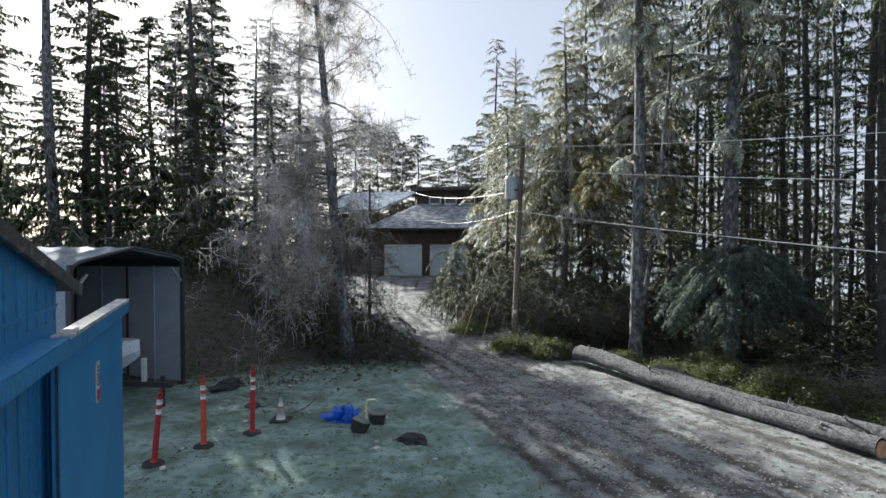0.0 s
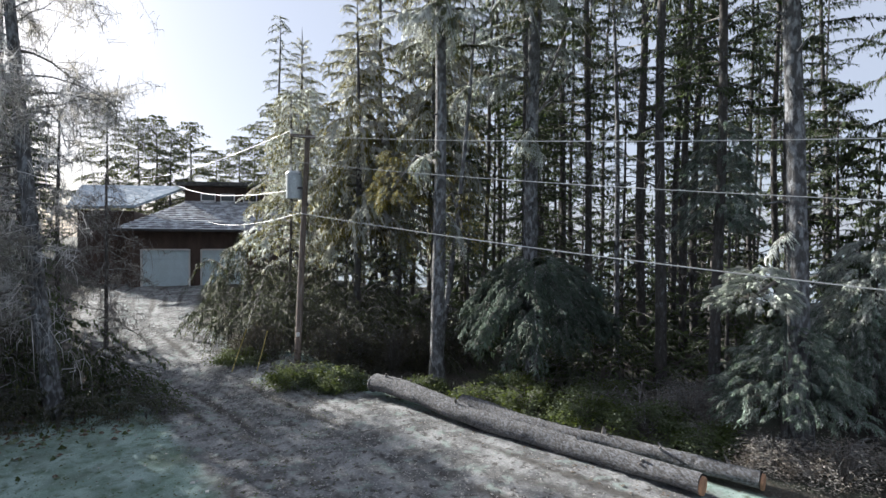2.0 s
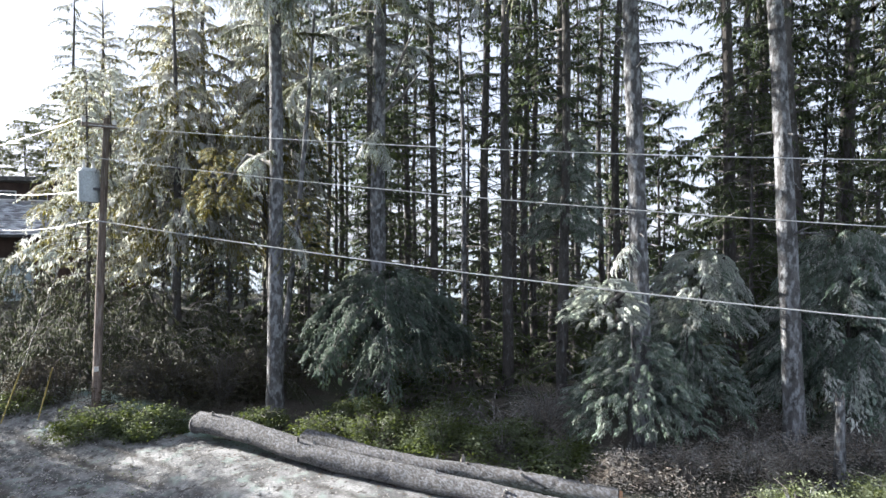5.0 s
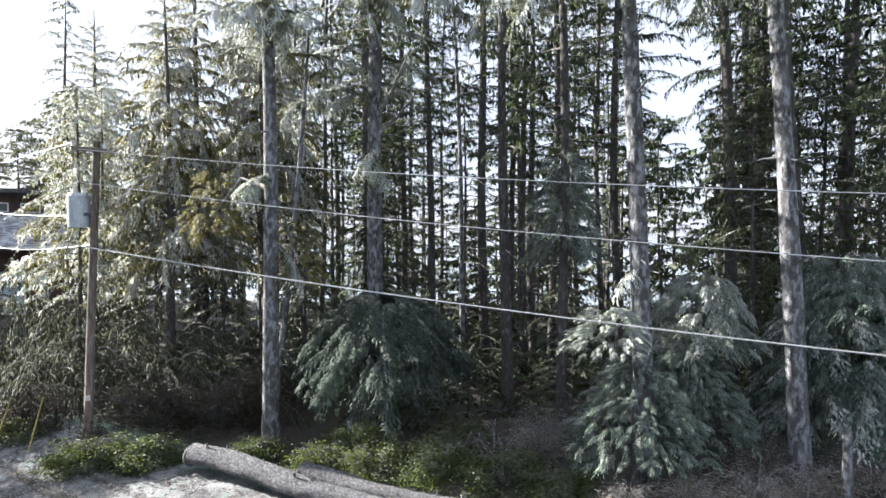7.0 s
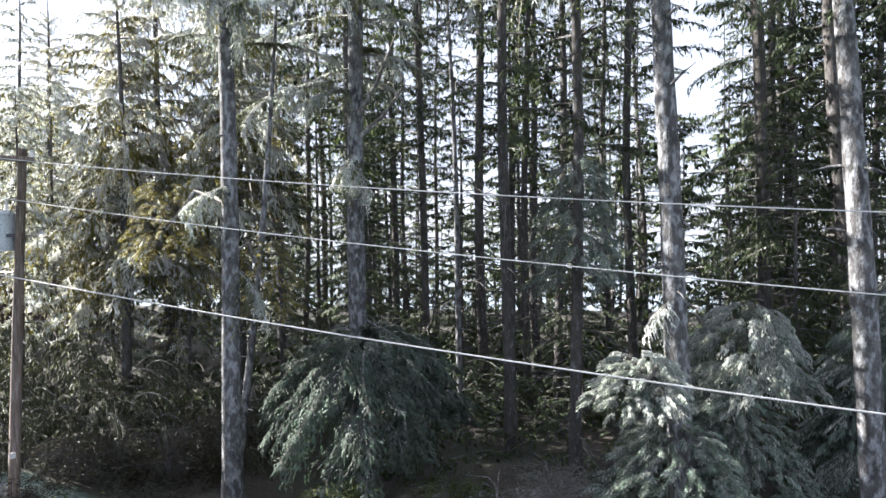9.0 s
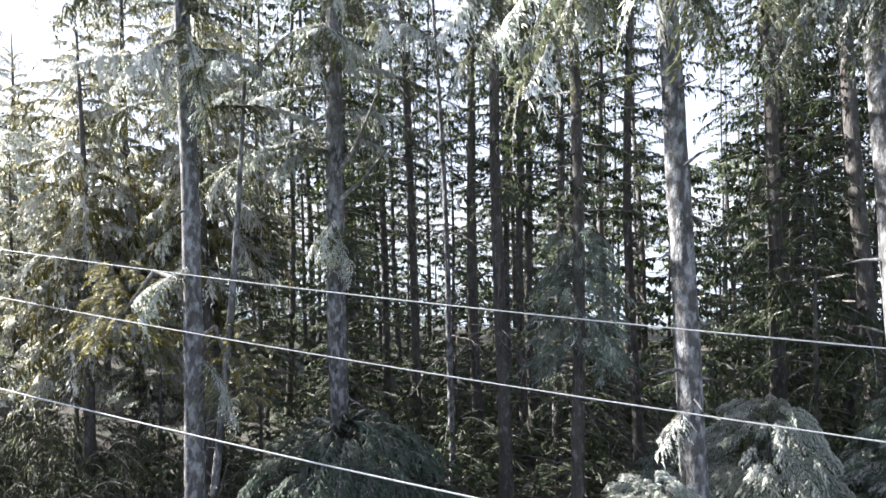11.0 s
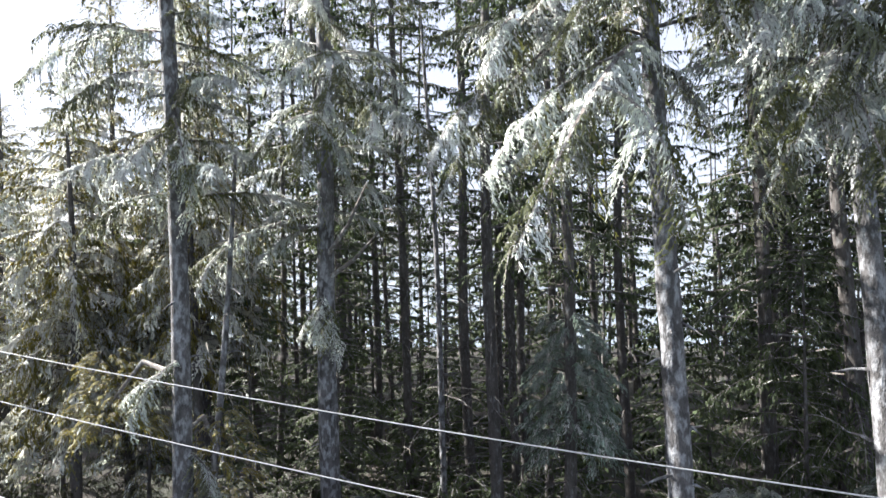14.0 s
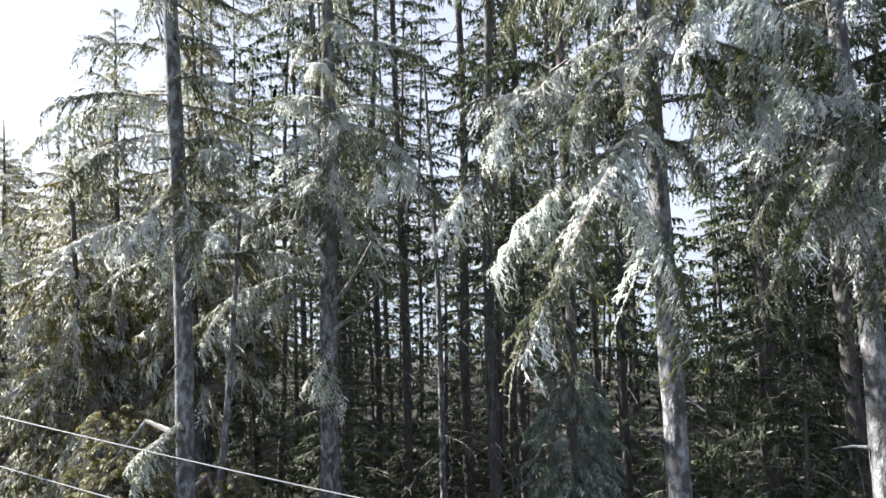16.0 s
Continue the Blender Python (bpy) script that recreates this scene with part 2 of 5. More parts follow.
def ground_material():
    m = material("frosted_grass_and_gravel", (0.2, 0.285, 0.24), 0.97, 0.3, 0.7, 75.0, 1.0, (0.35, 0.46, 0.43), (0.4, 0.66), coords="Object", bump_m=0.05)
    n, l = m.node_tree.nodes, m.node_tree.links
    b = n["Principled BSDF"]
    grass = b.inputs["Base Color"].links[0].from_socket
    tc = n.new("ShaderNodeTexCoord")

    def noise_at(s, detail=5.0):
        t = n.new("ShaderNodeTexNoise")
        t.inputs["Scale"].default_value, t.inputs["Detail"].default_value = s, detail
        l.new(tc.outputs["Object"], t.inputs["Vector"])
        return t.outputs["Fac"]

    def mix(fac, a, c, kind="MIX"):
        x = n.new("ShaderNodeMix")
        x.data_type, x.blend_type = "RGBA", kind
        for sock, v in ((x.inputs["Factor"], fac), (x.inputs["A"], a), (x.inputs["B"], c)):
            if isinstance(v, (int, float)):
                sock.default_value = v
            elif isinstance(v, tuple):
                sock.default_value = (*v, 1)
            else:
                l.new(v, sock)
        return x.outputs["Result"]

    def edge(attribute, s, width, middle=0.95):
        a, sub, r = n.new("ShaderNodeAttribute"), n.new("ShaderNodeMath"), n.new("ShaderNodeMapRange")
        a.attribute_name = attribute
        sub.operation = "MULTIPLY_ADD"
        l.new(noise_at(s), sub.inputs[0])
        sub.inputs[1].default_value = 0.9
        l.new(a.outputs["Fac"], sub.inputs[2])
        l.new(sub.outputs[0], r.inputs["Value"])
        r.inputs["From Min"].default_value, r.inputs["From Max"].default_value = middle - width, middle + width
        return r.outputs["Result"]

    def ramp(v, lo, hi):
        r = n.new("ShaderNodeMapRange")
        l.new(v, r.inputs["Value"])
        r.inputs["From Min"].default_value, r.inputs["From Max"].default_value = lo, hi
        return r.outputs["Result"]

    stones = n.new("ShaderNodeTexVoronoi")
    stones.inputs["Scale"].default_value = 26.0
    l.new(tc.outputs["Object"], stones.inputs["Vector"])
    gravel = mix(ramp(noise_at(1.6), 0.4, 0.62), (0.13, 0.132, 0.136), (0.34, 0.345, 0.35))
    gravel = mix(0.55, gravel, mix(stones.outputs["Distance"], (1.35, 1.35, 1.35), (0.35, 0.34, 0.33)), "MULTIPLY")
    gravel = mix(ramp(noise_at(7.0), 0.54, 0.66), gravel, (0.06, 0.055, 0.05))
    gravel = mix(ramp(noise_at(3.1), 0.55, 0.68), gravel, (0.26, 0.31, 0.29))
    gravel = mix(ramp(noise_at(19.0), 0.6, 0.7), gravel, (0.42, 0.41, 0.39))
    mud = mix(ramp(noise_at(5.0), 0.4, 0.6), (0.04, 0.037, 0.035), (0.09, 0.086, 0.08))
    litter = mix(ramp(noise_at(23.0), 0.35, 0.7), (0.05, 0.042, 0.036), (0.12, 0.105, 0.09))
    litter = mix(ramp(noise_at(1.1), 0.42, 0.66), litter, (0.055, 0.068, 0.045))
    litter = mix(ramp(noise_at(47.0), 0.63, 0.72), litter, (0.26, 0.25, 0.24))
    grass = mix(ramp(noise_at(1.3), 0.5, 0.7), grass, (0.14, 0.185, 0.15))
    grass = mix(ramp(noise_at(6.0), 0.5, 0.72), grass, (0.1, 0.15, 0.095))
    grass = mix(ramp(noise_at(17.0), 0.66, 0.76), grass, (0.1, 0.085, 0.06))
    grass = mix(ramp(noise_at(28.0), 0.62, 0.75), grass, (0.5, 0.55, 0.53))
    col = mix(edge("litter", 1.6, 0.25), grass, litter)
    col = mix(edge("gravel", 2.2, 0.2), col, gravel)
    col = mix(edge("rut", 3.0, 0.25, 0.95), col, mud)
    l.new(col, b.inputs["Base Color"])
    return m


GROUND = ground_material()


# ---- making meshes ----
def mesh_of(name, verts, faces, mats, index=None, smooth=False, normals=None):
    me = bpy.data.meshes.new(name)
    me.from_pydata(np.asarray(verts).tolist(), [], faces if isinstance(faces, list) else faces.tolist())
    for m in mats:
        me.materials.append(m)
    if index is not None:
        me.polygons.foreach_set("material_index", np.asarray(index, dtype=np.int32))
    if smooth:
        me.polygons.foreach_set("use_smooth", np.ones(len(me.polygons), dtype=bool))
    me.update()
    if normals is not None:
        me.normals_split_custom_set_from_vertices(normals.tolist())
    return me


def part(name, bm, mat, parent=None, label="", smooth=False):
    """Links a bmesh, or a finished mesh, as one object under its thing."""
    if isinstance(bm, bpy.types.Mesh):
        me = bm
    else:
        me = bpy.data.meshes.new(name)
        bmesh.ops.recalc_face_normals(bm, faces=bm.faces)
        bm.to_mesh(me)
        bm.free()
        me.materials.append(mat)
        if smooth:
            me.polygons.foreach_set("use_smooth", np.ones(len(me.polygons), dtype=bool))
    ob = new(name, me)
    if parent:
        ob.parent = parent
    if label:
        tagged(ob, label)
    return ob


def thing(name, at=None, label="", category="", group="", kind=""):
    ob = new(name)
    ob.empty_display_size = 0.2
    ob.matrix_basis = at if at else Matrix()
    return tagged(ob, label, category, group, kind)


def box(bm, lo, hi, m=None, bevel=0.0):
    """Adds an axis-aligned block from corner to corner, optionally turned by m."""
    c = [(a + b) / 2 for a, b in zip(lo, hi)]
    s = [abs(b - a) for a, b in zip(lo, hi)]
    made = bmesh.ops.create_cube(bm, size=1.0, matrix=(m or Matrix()) @ Matrix.LocRotScale(c, None, s))
    if bevel:
        edges = list({e for v in made["verts"] for e in v.link_edges})
        bmesh.ops.bevel(bm, geom=edges, offset=bevel, segments=2, affect="EDGES", profile=0.7)
    return bm


def blk(lo, hi, bevel=0.0, m=None):
    return box(bmesh.new(), lo, hi, m, bevel)


def prism(points, depth, m=None):
    """A flat outline (x, z) pulled out along y."""
    bm = bmesh.new()
    f = [bm.verts.new((x, 0, z)) for x, z in points]
    b = [bm.verts.new((x, depth, z)) for x, z in points]
    bm.faces.new(f), bm.faces.new(b[::-1])
    for i in range(len(f)):
        bm.faces.new((f[i], f[i - 1], b[i - 1], b[i]))
    if m:
        bm.transform(m)
    return bm


def tube_arrays(points, radii, sides=6, caps=True):
    """A round tube through points; returns verts and quads (and end fans)."""
    p = np.asarray(points, dtype=float)
    r = np.broadcast_to(np.asarray(radii, dtype=float), (len(p),))
    t = np.gradient(p, axis=0)
    t /= np.linalg.norm(t, axis=1, keepdims=True) + 1e-9
    up = np.array([0.0, 0.0, 1.0]) if abs(t[0][2]) < 0.8 else np.array([1.0, 0.0, 0.0])
    a = np.cross(t, up)
    a /= np.linalg.norm(a, axis=1, keepdims=True) + 1e-9
    b = np.cross(t, a)
    ang = np.linspace(0, 2 * math.pi, sides, endpoint=False)
    v = (p[:, None, :] + r[:, None, None] * (np.cos(ang)[None, :, None] * a[:, None, :] + np.sin(ang)[None, :, None] * b[:, None, :])).reshape(-1, 3)
    faces = []
    for i in range(len(p) - 1):
        for k in range(sides):
            k2 = (k + 1) % sides
            faces.append((i * sides + k, i * sides + k2, (i + 1) * sides + k2, (i + 1) * sides + k))
    if caps:
        faces.append(tuple(range(sides)))
        faces.append(tuple(range(len(v) - sides, len(v)))[::-1])
    return v, faces


def tube(name, points, radii, mat, parent=None, sides=8, label=""):
    v, f = tube_arrays(points, radii, sides)
    return part(name, mesh_of(name, v, f, [mat], smooth=True), None, parent, label)


# ---- plant parts ----
def curtain_arrays(rng, length, rise=0.16, droop=0.4, hang=0.26, gap=0.13, node=0.05, needles=11, nl=0.04, nw=0.0045, core=0.012, side=0.26, rime=0.4, bare=0.1, sag=0.8, flat=0.0, loose=0.22, soft=False):
    """One conifer bough along +x: an arching limb, drooping side branchlets, and narrow needled tails that hang from all of them. Material slots: needles, twig, hoarfrost."""
    s = np.linspace(0, 1, 9)
    wob = rng.normal(0, 0.04 * length, 2)
    stem = np.stack([length * s * (1 - 0.1 * s), wob[0] * s * s + wob[1] * s ** 3, length * (rise * s - droop * s * s)], 1)
    sv, sf = tube_arrays(stem, 0.004 + 0.0075 * length * (1 - s) ** 0.8, 6 if node < 0.04 else 3, False)

    def on_stem(u):
        return np.stack([np.interp(u, s, stem[:, k]) for k in range(3)], 1)

    nb = max(3, int(length / gap)) * 2
    bs = np.clip(bare + (1 - bare) * (np.arange(nb) + rng.random(nb)) / nb, 0, 0.99)
    bl = side * (0.3 + 0.7 * np.sin(math.pi * np.minimum(1, bs * 0.8 + 0.14))) * rng.uniform(0.35, 1.25, nb) + 0.05
    by = np.where(np.arange(nb) % 2, 1, -1) * rng.uniform(0.35, 1.25, nb)
    bw = np.stack([np.cos(by), np.sin(by), rng.normal(0.12, 0.16, nb)], 1)
    b0 = on_stem(bs)
    bd = sag * rng.uniform(0.3, 1.6, nb)
    bl = bl * (0.55 + 0.6 * (0.5 + 0.5 * np.sin(b0[:, 0] * 7.0 + np.sign(by) * 1.7 + rng.uniform(0, 6))))

    def on_branchlet(k, u):
        return b0[k] + (bl[k] * (u - 0.25 * u * u))[:, None] * bw[k] - np.stack([0 * u, 0 * u, bl[k] * bd[k] * u ** 1.8], 1)

    per = np.maximum(2, (bl / node).astype(int))
    k = np.repeat(np.arange(nb), per)
    u = (np.arange(len(k)) - np.repeat(np.cumsum(per) - per, per) + rng.random(len(k))) / per[k]
    us = np.linspace(bare, 1, max(4, int(1.3 * length / node)))
    root = np.concatenate([on_branchlet(k, u), on_stem(us)])
    out = np.concatenate([bw[k], np.stack([0.3 + 0 * us, rng.normal(0, 0.7, len(us)), 0 * us], 1)])
    away = np.concatenate([u * bl[k], 0 * us])
    n = len(root)
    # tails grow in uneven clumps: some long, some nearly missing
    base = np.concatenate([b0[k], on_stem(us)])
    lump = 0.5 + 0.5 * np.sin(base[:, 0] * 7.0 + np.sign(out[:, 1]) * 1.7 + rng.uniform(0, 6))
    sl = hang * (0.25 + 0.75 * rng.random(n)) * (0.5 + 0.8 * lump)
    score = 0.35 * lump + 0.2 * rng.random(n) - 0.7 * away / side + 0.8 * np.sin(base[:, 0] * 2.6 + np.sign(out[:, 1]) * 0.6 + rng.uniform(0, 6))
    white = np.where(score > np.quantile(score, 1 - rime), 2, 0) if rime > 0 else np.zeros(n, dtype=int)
    sd = out * (0.3 + 0.5 * flat) + rng.normal(0, loose, (n, 3))
    fall = (1 - 0.75 * flat) * rng.uniform(0.7, 1.15, n)
    sd[:, 2] *= 0.3

    def on_tail(k, u):
        return root[k] + (sl[k] * (u - 0.35 * u * u))[:, None] * sd[k] - np.stack([0 * u, 0 * u, sl[k] * fall[k] * u ** 1.25], 1)

    verts, faces, idx, off = [sv], [tuple(f) for f in sf], [np.ones(len(sf), dtype=int)], len(sv)
    # thin branchlet twigs
    kk, uu = np.repeat(np.arange(nb), 4), np.tile([0.0, 0.35, 0.7, 1.0], nb)
    c = on_branchlet(kk, uu)
    wd = np.cross(bw[kk], [0, 0, 1.0]) * (0.0055 * (1.1 - uu))[:, None]
    verts.append(np.stack([c - wd, c + wd], 1).reshape(-1, 3))
    a0 = ((np.arange(nb) * 8)[:, None] + np.array([0, 2, 4])[None, :] + off).ravel()
    faces += list(zip(a0.tolist(), (a0 + 1).tolist(), (a0 + 3).tolist(), (a0 + 2).tolist()))
    idx.append(np.ones(len(a0), dtype=int))
    off += nb * 8

    def shell_of(p):
        ax = np.stack([np.interp(p[:, 0], stem[:, 0], stem[:, c]) for c in (1, 2)], 1)
        v = np.stack([0.25 + 0 * p[:, 0], (p[:, 1] - ax[:, 0]) / side, (p[:, 2] - ax[:, 1]) / side + 0.6], 1)
        return v / (np.linalg.norm(v, axis=1, keepdims=True) + 1e-9)

    # the matted body of each tail: a slim three-sided spindle
    every = np.arange(n)
    low, mid, top = root + np.array([0, 0, 0.01]), on_tail(every, np.full(n, 0.35)), on_tail(every, np.ones(n))
    way = top - low
    way /= np.linalg.norm(way, axis=1, keepdims=True) + 1e-9
    b = np.cross(way, rng.normal(0, 1, (n, 3)))
    b /= np.linalg.norm(b, axis=1, keepdims=True) + 1e-9
    c = np.cross(way, b)
    wide = (core * rng.uniform(0.5, 1.35, n) * np.sqrt(sl / hang + 0.3))[:, None]
    ring = [mid + wide * (math.cos(q) * b + math.sin(q) * c) for q in (0.0, 2.1, 4.2)]
    verts.append(np.stack([low, *ring, top], 1).reshape(-1, 3))
    o = np.arange(n)[:, None] * 5 + off
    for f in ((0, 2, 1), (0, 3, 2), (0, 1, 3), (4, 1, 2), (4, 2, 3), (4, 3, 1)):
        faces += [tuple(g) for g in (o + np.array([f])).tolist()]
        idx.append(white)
    off += 5 * n
    # needle sprigs all round it, pointing down and out
    per = np.maximum(1, (needles * sl / hang * 1.4).astype(int))
    k = np.repeat(every, per)
    u = np.clip((np.arange(len(k)) - np.repeat(np.cumsum(per) - per, per) + rng.random(len(k))) / per[k], 0, 1)
    p = on_tail(k, u)
    t = on_tail(k, u + 0.05) - p
    t /= np.linalg.norm(t, axis=1, keepdims=True) + 1e-9
    rad = rng.normal(0, 1, (len(k), 3))
    rad -= (rad * t).sum(1, keepdims=True) * t
    rad /= np.linalg.norm(rad, axis=1, keepdims=True) + 1e-9
    d = t * 0.72 + rad * 0.7
    b = np.cross(d, shell_of(p) + rng.normal(0, 0.3, (len(k), 3)))
    b /= np.linalg.norm(b, axis=1, keepdims=True) + 1e-9
    tip = p + d * (nl * rng.uniform(0.6, 1.3, len(k)) * (1.1 - 0.45 * u))[:, None]
    w = nw * rng.uniform(0.7, 1.3, len(k))[:, None]
    verts.append(np.stack([p + b * w, p - b * w, tip], 1)[:, ::-1].reshape(-1, 3))
    faces += [tuple(f) for f in (np.arange(len(k) * 3).reshape(-1, 3) + off).tolist()]
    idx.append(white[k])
    off += 3 * len(k)
    if rime > 0.15:
        # rime standing on top of the limb and the inner branchlets
        m = int(40 * length * rime * 0.05 / node) * 2
        q = np.concatenate([on_stem(rng.uniform(bare, 1, m)), on_branchlet(rng.integers(0, nb, m), rng.random(m) * 0.8)]) + rng.normal(0, 0.008, (2 * m, 3))
        d = rng.normal(0, 0.7, (2 * m, 3)) + np.array([0, 0, 0.35])
        b = np.cross(d, rng.normal(0, 1, (2 * m, 3)))
        b /= np.linalg.norm(b, axis=1, keepdims=True) + 1e-9
        verts.append(np.stack([q - b * nw, q + b * nw, q + d * nl * 0.8], 1).reshape(-1, 3))
        faces += [tuple(f) for f in (np.arange(6 * m).reshape(-1, 3) + off).tolist()]
        idx.append(np.full(2 * m, 2))
    verts, idx = np.concatenate(verts), np.concatenate(idx)
    if not soft:
        return verts, faces, idx
    # shading normals that follow the bough's clumps, so that needles of one clump catch the light together
    cell = np.floor(verts / 0.09).astype(int)
    mixed = np.sin(cell @ np.array([[127.1, 269.5, 419.2], [311.7, 183.3, 371.9], [74.7, 246.1, 543.3]])) * 43758.5
    normals = shell_of(verts) + 0.9 * (mixed - np.floor(mixed) - 0.5)
    return verts, faces, idx, normals / np.linalg.norm(normals, axis=1, keepdims=True)


def merge(parts):
    """Joins (verts, faces, index) or (verts, faces, index, normals) arrays, each moved by a matrix."""
    vs, fs, ix, ns, off = [], [], [], [], 0
    for (v, f, i, *w), m in parts:
        a = np.array(m)
        vs.append(v @ a[:3, :3].T + a[:3, 3])
        fs += [tuple(x + off for x in face) for face in f]
        ix.append(i)
        if w:
            n = w[0] @ a[:3, :3].T
            ns.append(n / np.linalg.norm(n, axis=1, keepdims=True))
        off += len(v)
    out = (np.concatenate(vs), fs, np.concatenate(ix))
    return (*out, np.concatenate(ns)) if ns else out


def bough_way(at, way, scale=1.0, roll=0.0):
    """A pose that lays a bough's +x along way, with its z kept upward."""
    x = Vector(way).normalized()
    y = Vector((0, 0, 1)).cross(x).normalized()
    z = x.cross(y)
    return Matrix.Translation(at) @ Matrix((x, y, z)).transposed().to_4x4() @ pose(0, 0, 0, roll) @ Matrix.Diagonal((scale, scale, scale, 1))


def crown_arrays(rng, low, high, reach, count, detail=1, droop=0.35, hang=0.3, rise=0.14, rime=0.02, flat=0.3, full=0.85):
    """A conifer crown round a trunk: boughs in uneven tiers, long below and short above, some missing."""
    gap, node, needles, nl, nw, core = ((0.13, 0.055, 3, 0.066, 0.0075, 0.015), (0.16, 0.07, 2, 0.08, 0.009, 0.018), (0.33, 0.15, 1, 0.16, 0.02, 0.046))[detail]
    kinds = [(l, curtain_arrays(rng, l, rise, droop, hang, gap, node, needles, nl, nw, core, (0.3 - 0.03 * l) * l, rime, 0.16, 0.6, flat, soft=True)) for l in (0.6, 1.1, 1.7, 2.3, 3.0)]
    out = []
    for i in range(count):
        f = (i + rng.random()) / count
        z = low + (high - low) * (1 - (1 - f) ** 1.5)
        tier = 0.55 + 0.45 * math.sin(z * 4.2 + 2.0 * math.sin(z))
        want = reach * (1 - f) ** full * rng.uniform(0.5, 1.12) * (0.6 + 0.4 * tier) * (0.6 + 0.4 * min(1, f * 5 + 0.3)) + 0.3
        length, kind = min(kinds, key=lambda e: abs(e[0] - want))
        a = i * 2.399 + rng.normal(0, 0.6)
        out.append((kind, bough_way((0, 0, z), (math.cos(a), math.sin(a), rng.normal(0.0, 0.14) + 0.3 * f), want / length)))
    return merge(out)


def trunk_arrays(rng, height, radius, lean=(0, 0), sides=12, wob=0.06, stubs=0, top=0.03):
    n = max(8, int(height / 0.5))
    z = np.linspace(-0.3, height, n)
    f = np.clip(z / height, 0, 1)
    wx, wy = rng.uniform(0, 6, 2)
    pts = np.stack([lean[0] * z + wob * np.sin(z * 0.45 + wx), lean[1] * z + wob * np.sin(z * 0.38 + wy), z], 1)
    r = top + (radius - top) * (1 - f) ** 0.8 + radius * 0.35 * np.exp(-np.maximum(z, 0) / 0.35)
    v, faces = tube_arrays(pts, r, sides, True)
    jit = 1 + rng.normal(0, 0.035, len(v))
    c = np.repeat(pts, sides, 0)
    v = c + (v - c) * jit[:, None]
    for _ in range(stubs):
        zz = rng.uniform(0.12, 0.85) * height
        a = rng.uniform(0, 6.28)
        p0 = np.array([np.interp(zz, z, pts[:, 0]), np.interp(zz, z, pts[:, 1]), zz])
        d = np.array([math.cos(a), math.sin(a), rng.normal(-0.05, 0.25)])
        l = rng.uniform(0.15, 0.5) + np.interp(zz, z, r)
        sv, sf = tube_arrays([p0, p0 + d * l * 0.6, p0 + d * l + (0, 0, -0.04)], [0.026, 0.018, 0.006], 5)
        faces += [tuple(q + len(v) for q in g) for g in sf]
        v = np.concatenate([v, sv])
    return v, faces, pts


def leaf_arrays(rng, count, centre_fn, size, droop=0.2, broad=0.28):
    """Loose four-cornered leaves at random poses; centre_fn gives the places."""
    c = centre_fn(count)
    a = rng.normal(0, 1, (count, 3))
    a[:, 2] = np.abs(a[:, 2]) * 0.4 - droop
    a /= np.linalg.norm(a, axis=1, keepdims=True)
    b = np.cross(a, rng.normal(0, 1, (count, 3)))
    b /= np.linalg.norm(b, axis=1, keepdims=True) + 1e-9
    s = (size * (0.6 + 0.8 * rng.random(count)))[:, None]
    v = np.stack([c, c + a * s * 0.5 + b * s * broad, c + a * s, c + a * s * 0.5 - b * s * broad], 1).reshape(-1, 3)
    return v, np.arange(count * 4).reshape(-1, 4)


# ---- the lie of the land ----
ROAD = ((-3.2, 37.5, 2.4), (-3.4, 31.0, 2.0), (-2.7, 25.0, 1.6), (-1.0, 19.5, 1.5), (1.2, 14.2, 1.75), (3.4, 8.4, 2.3), (5.6, 3.0, 2.6), (8.6, -3.5, 2.7), (13.0, -11.0, 2.8), (20.0, -22.0, 3.0), (40.0, -50.0, 3.0))


def smoothstep(v, lo, hi):
    t = np.clip((v - lo) / (hi - lo), 0, 1)
    return t * t * (3 - 2 * t)


def road_distance(x, y):
    """Distance from the road's middle line, over the half width there, and which side it is."""
    best, where = np.full(np.shape(x), 1e9), np.zeros(np.shape(x))
    for (ax, ay, aw), (bx, by, bw) in zip(ROAD, ROAD[1:]):
        dx, dy = bx - ax, by - ay
        t = np.clip(((x - ax) * dx + (y - ay) * dy) / (dx * dx + dy * dy), 0, 1)
        d = np.hypot(x - ax - t * dx, y - ay - t * dy) / (aw + t * (bw - aw))
        sgn = np.sign((x - ax) * dy - (y - ay) * dx)
        where = np.where(d < best, -sgn, where)
        best = np.minimum(best, d)
    return best, where


def ground_z(x, y):
    x, y = np.asarray(x, dtype=float), np.asarray(y, dtype=float)
    d, side = road_distance(x, y)
    z = 0.85 * smoothstep(y, 17, 34) * smoothstep(x, 14, 3)
    bank = smoothstep((-x * 0.55 + y * 0.83), 13.2, 19.5) * smoothstep(x, -1.4, -5.0)
    z = z + 2.0 * bank * smoothstep(d, 1.1, 2.4)
    z = z - 0.35 * smoothstep(x * 0.8 + y * 0.6, 12.4, 16.5) * smoothstep(x, 4, 8)
    z = z + 0.35 * smoothstep(np.hypot(x - 2.2, y - 18.2), 3.2, 0.5)
    z = z - 11.0 * smoothstep(x * 0.75 + y * 0.66, 34, 120) * smoothstep(x, 2, 12)
    z = z + (0.05 * np.sin(x * 0.9 + 1.3) * np.sin(y * 0.7) + 0.03 * np.sin(x * 2.3) * np.sin(y * 1.9 + 2.0)) * smoothstep(d, 0.8, 1.8)
    ruts = np.exp(-((d - 0.36) / 0.12) ** 2)
    return z - 0.035 * ruts * (d < 1)


def gz(x, y):
    return float(ground_z(x, y))


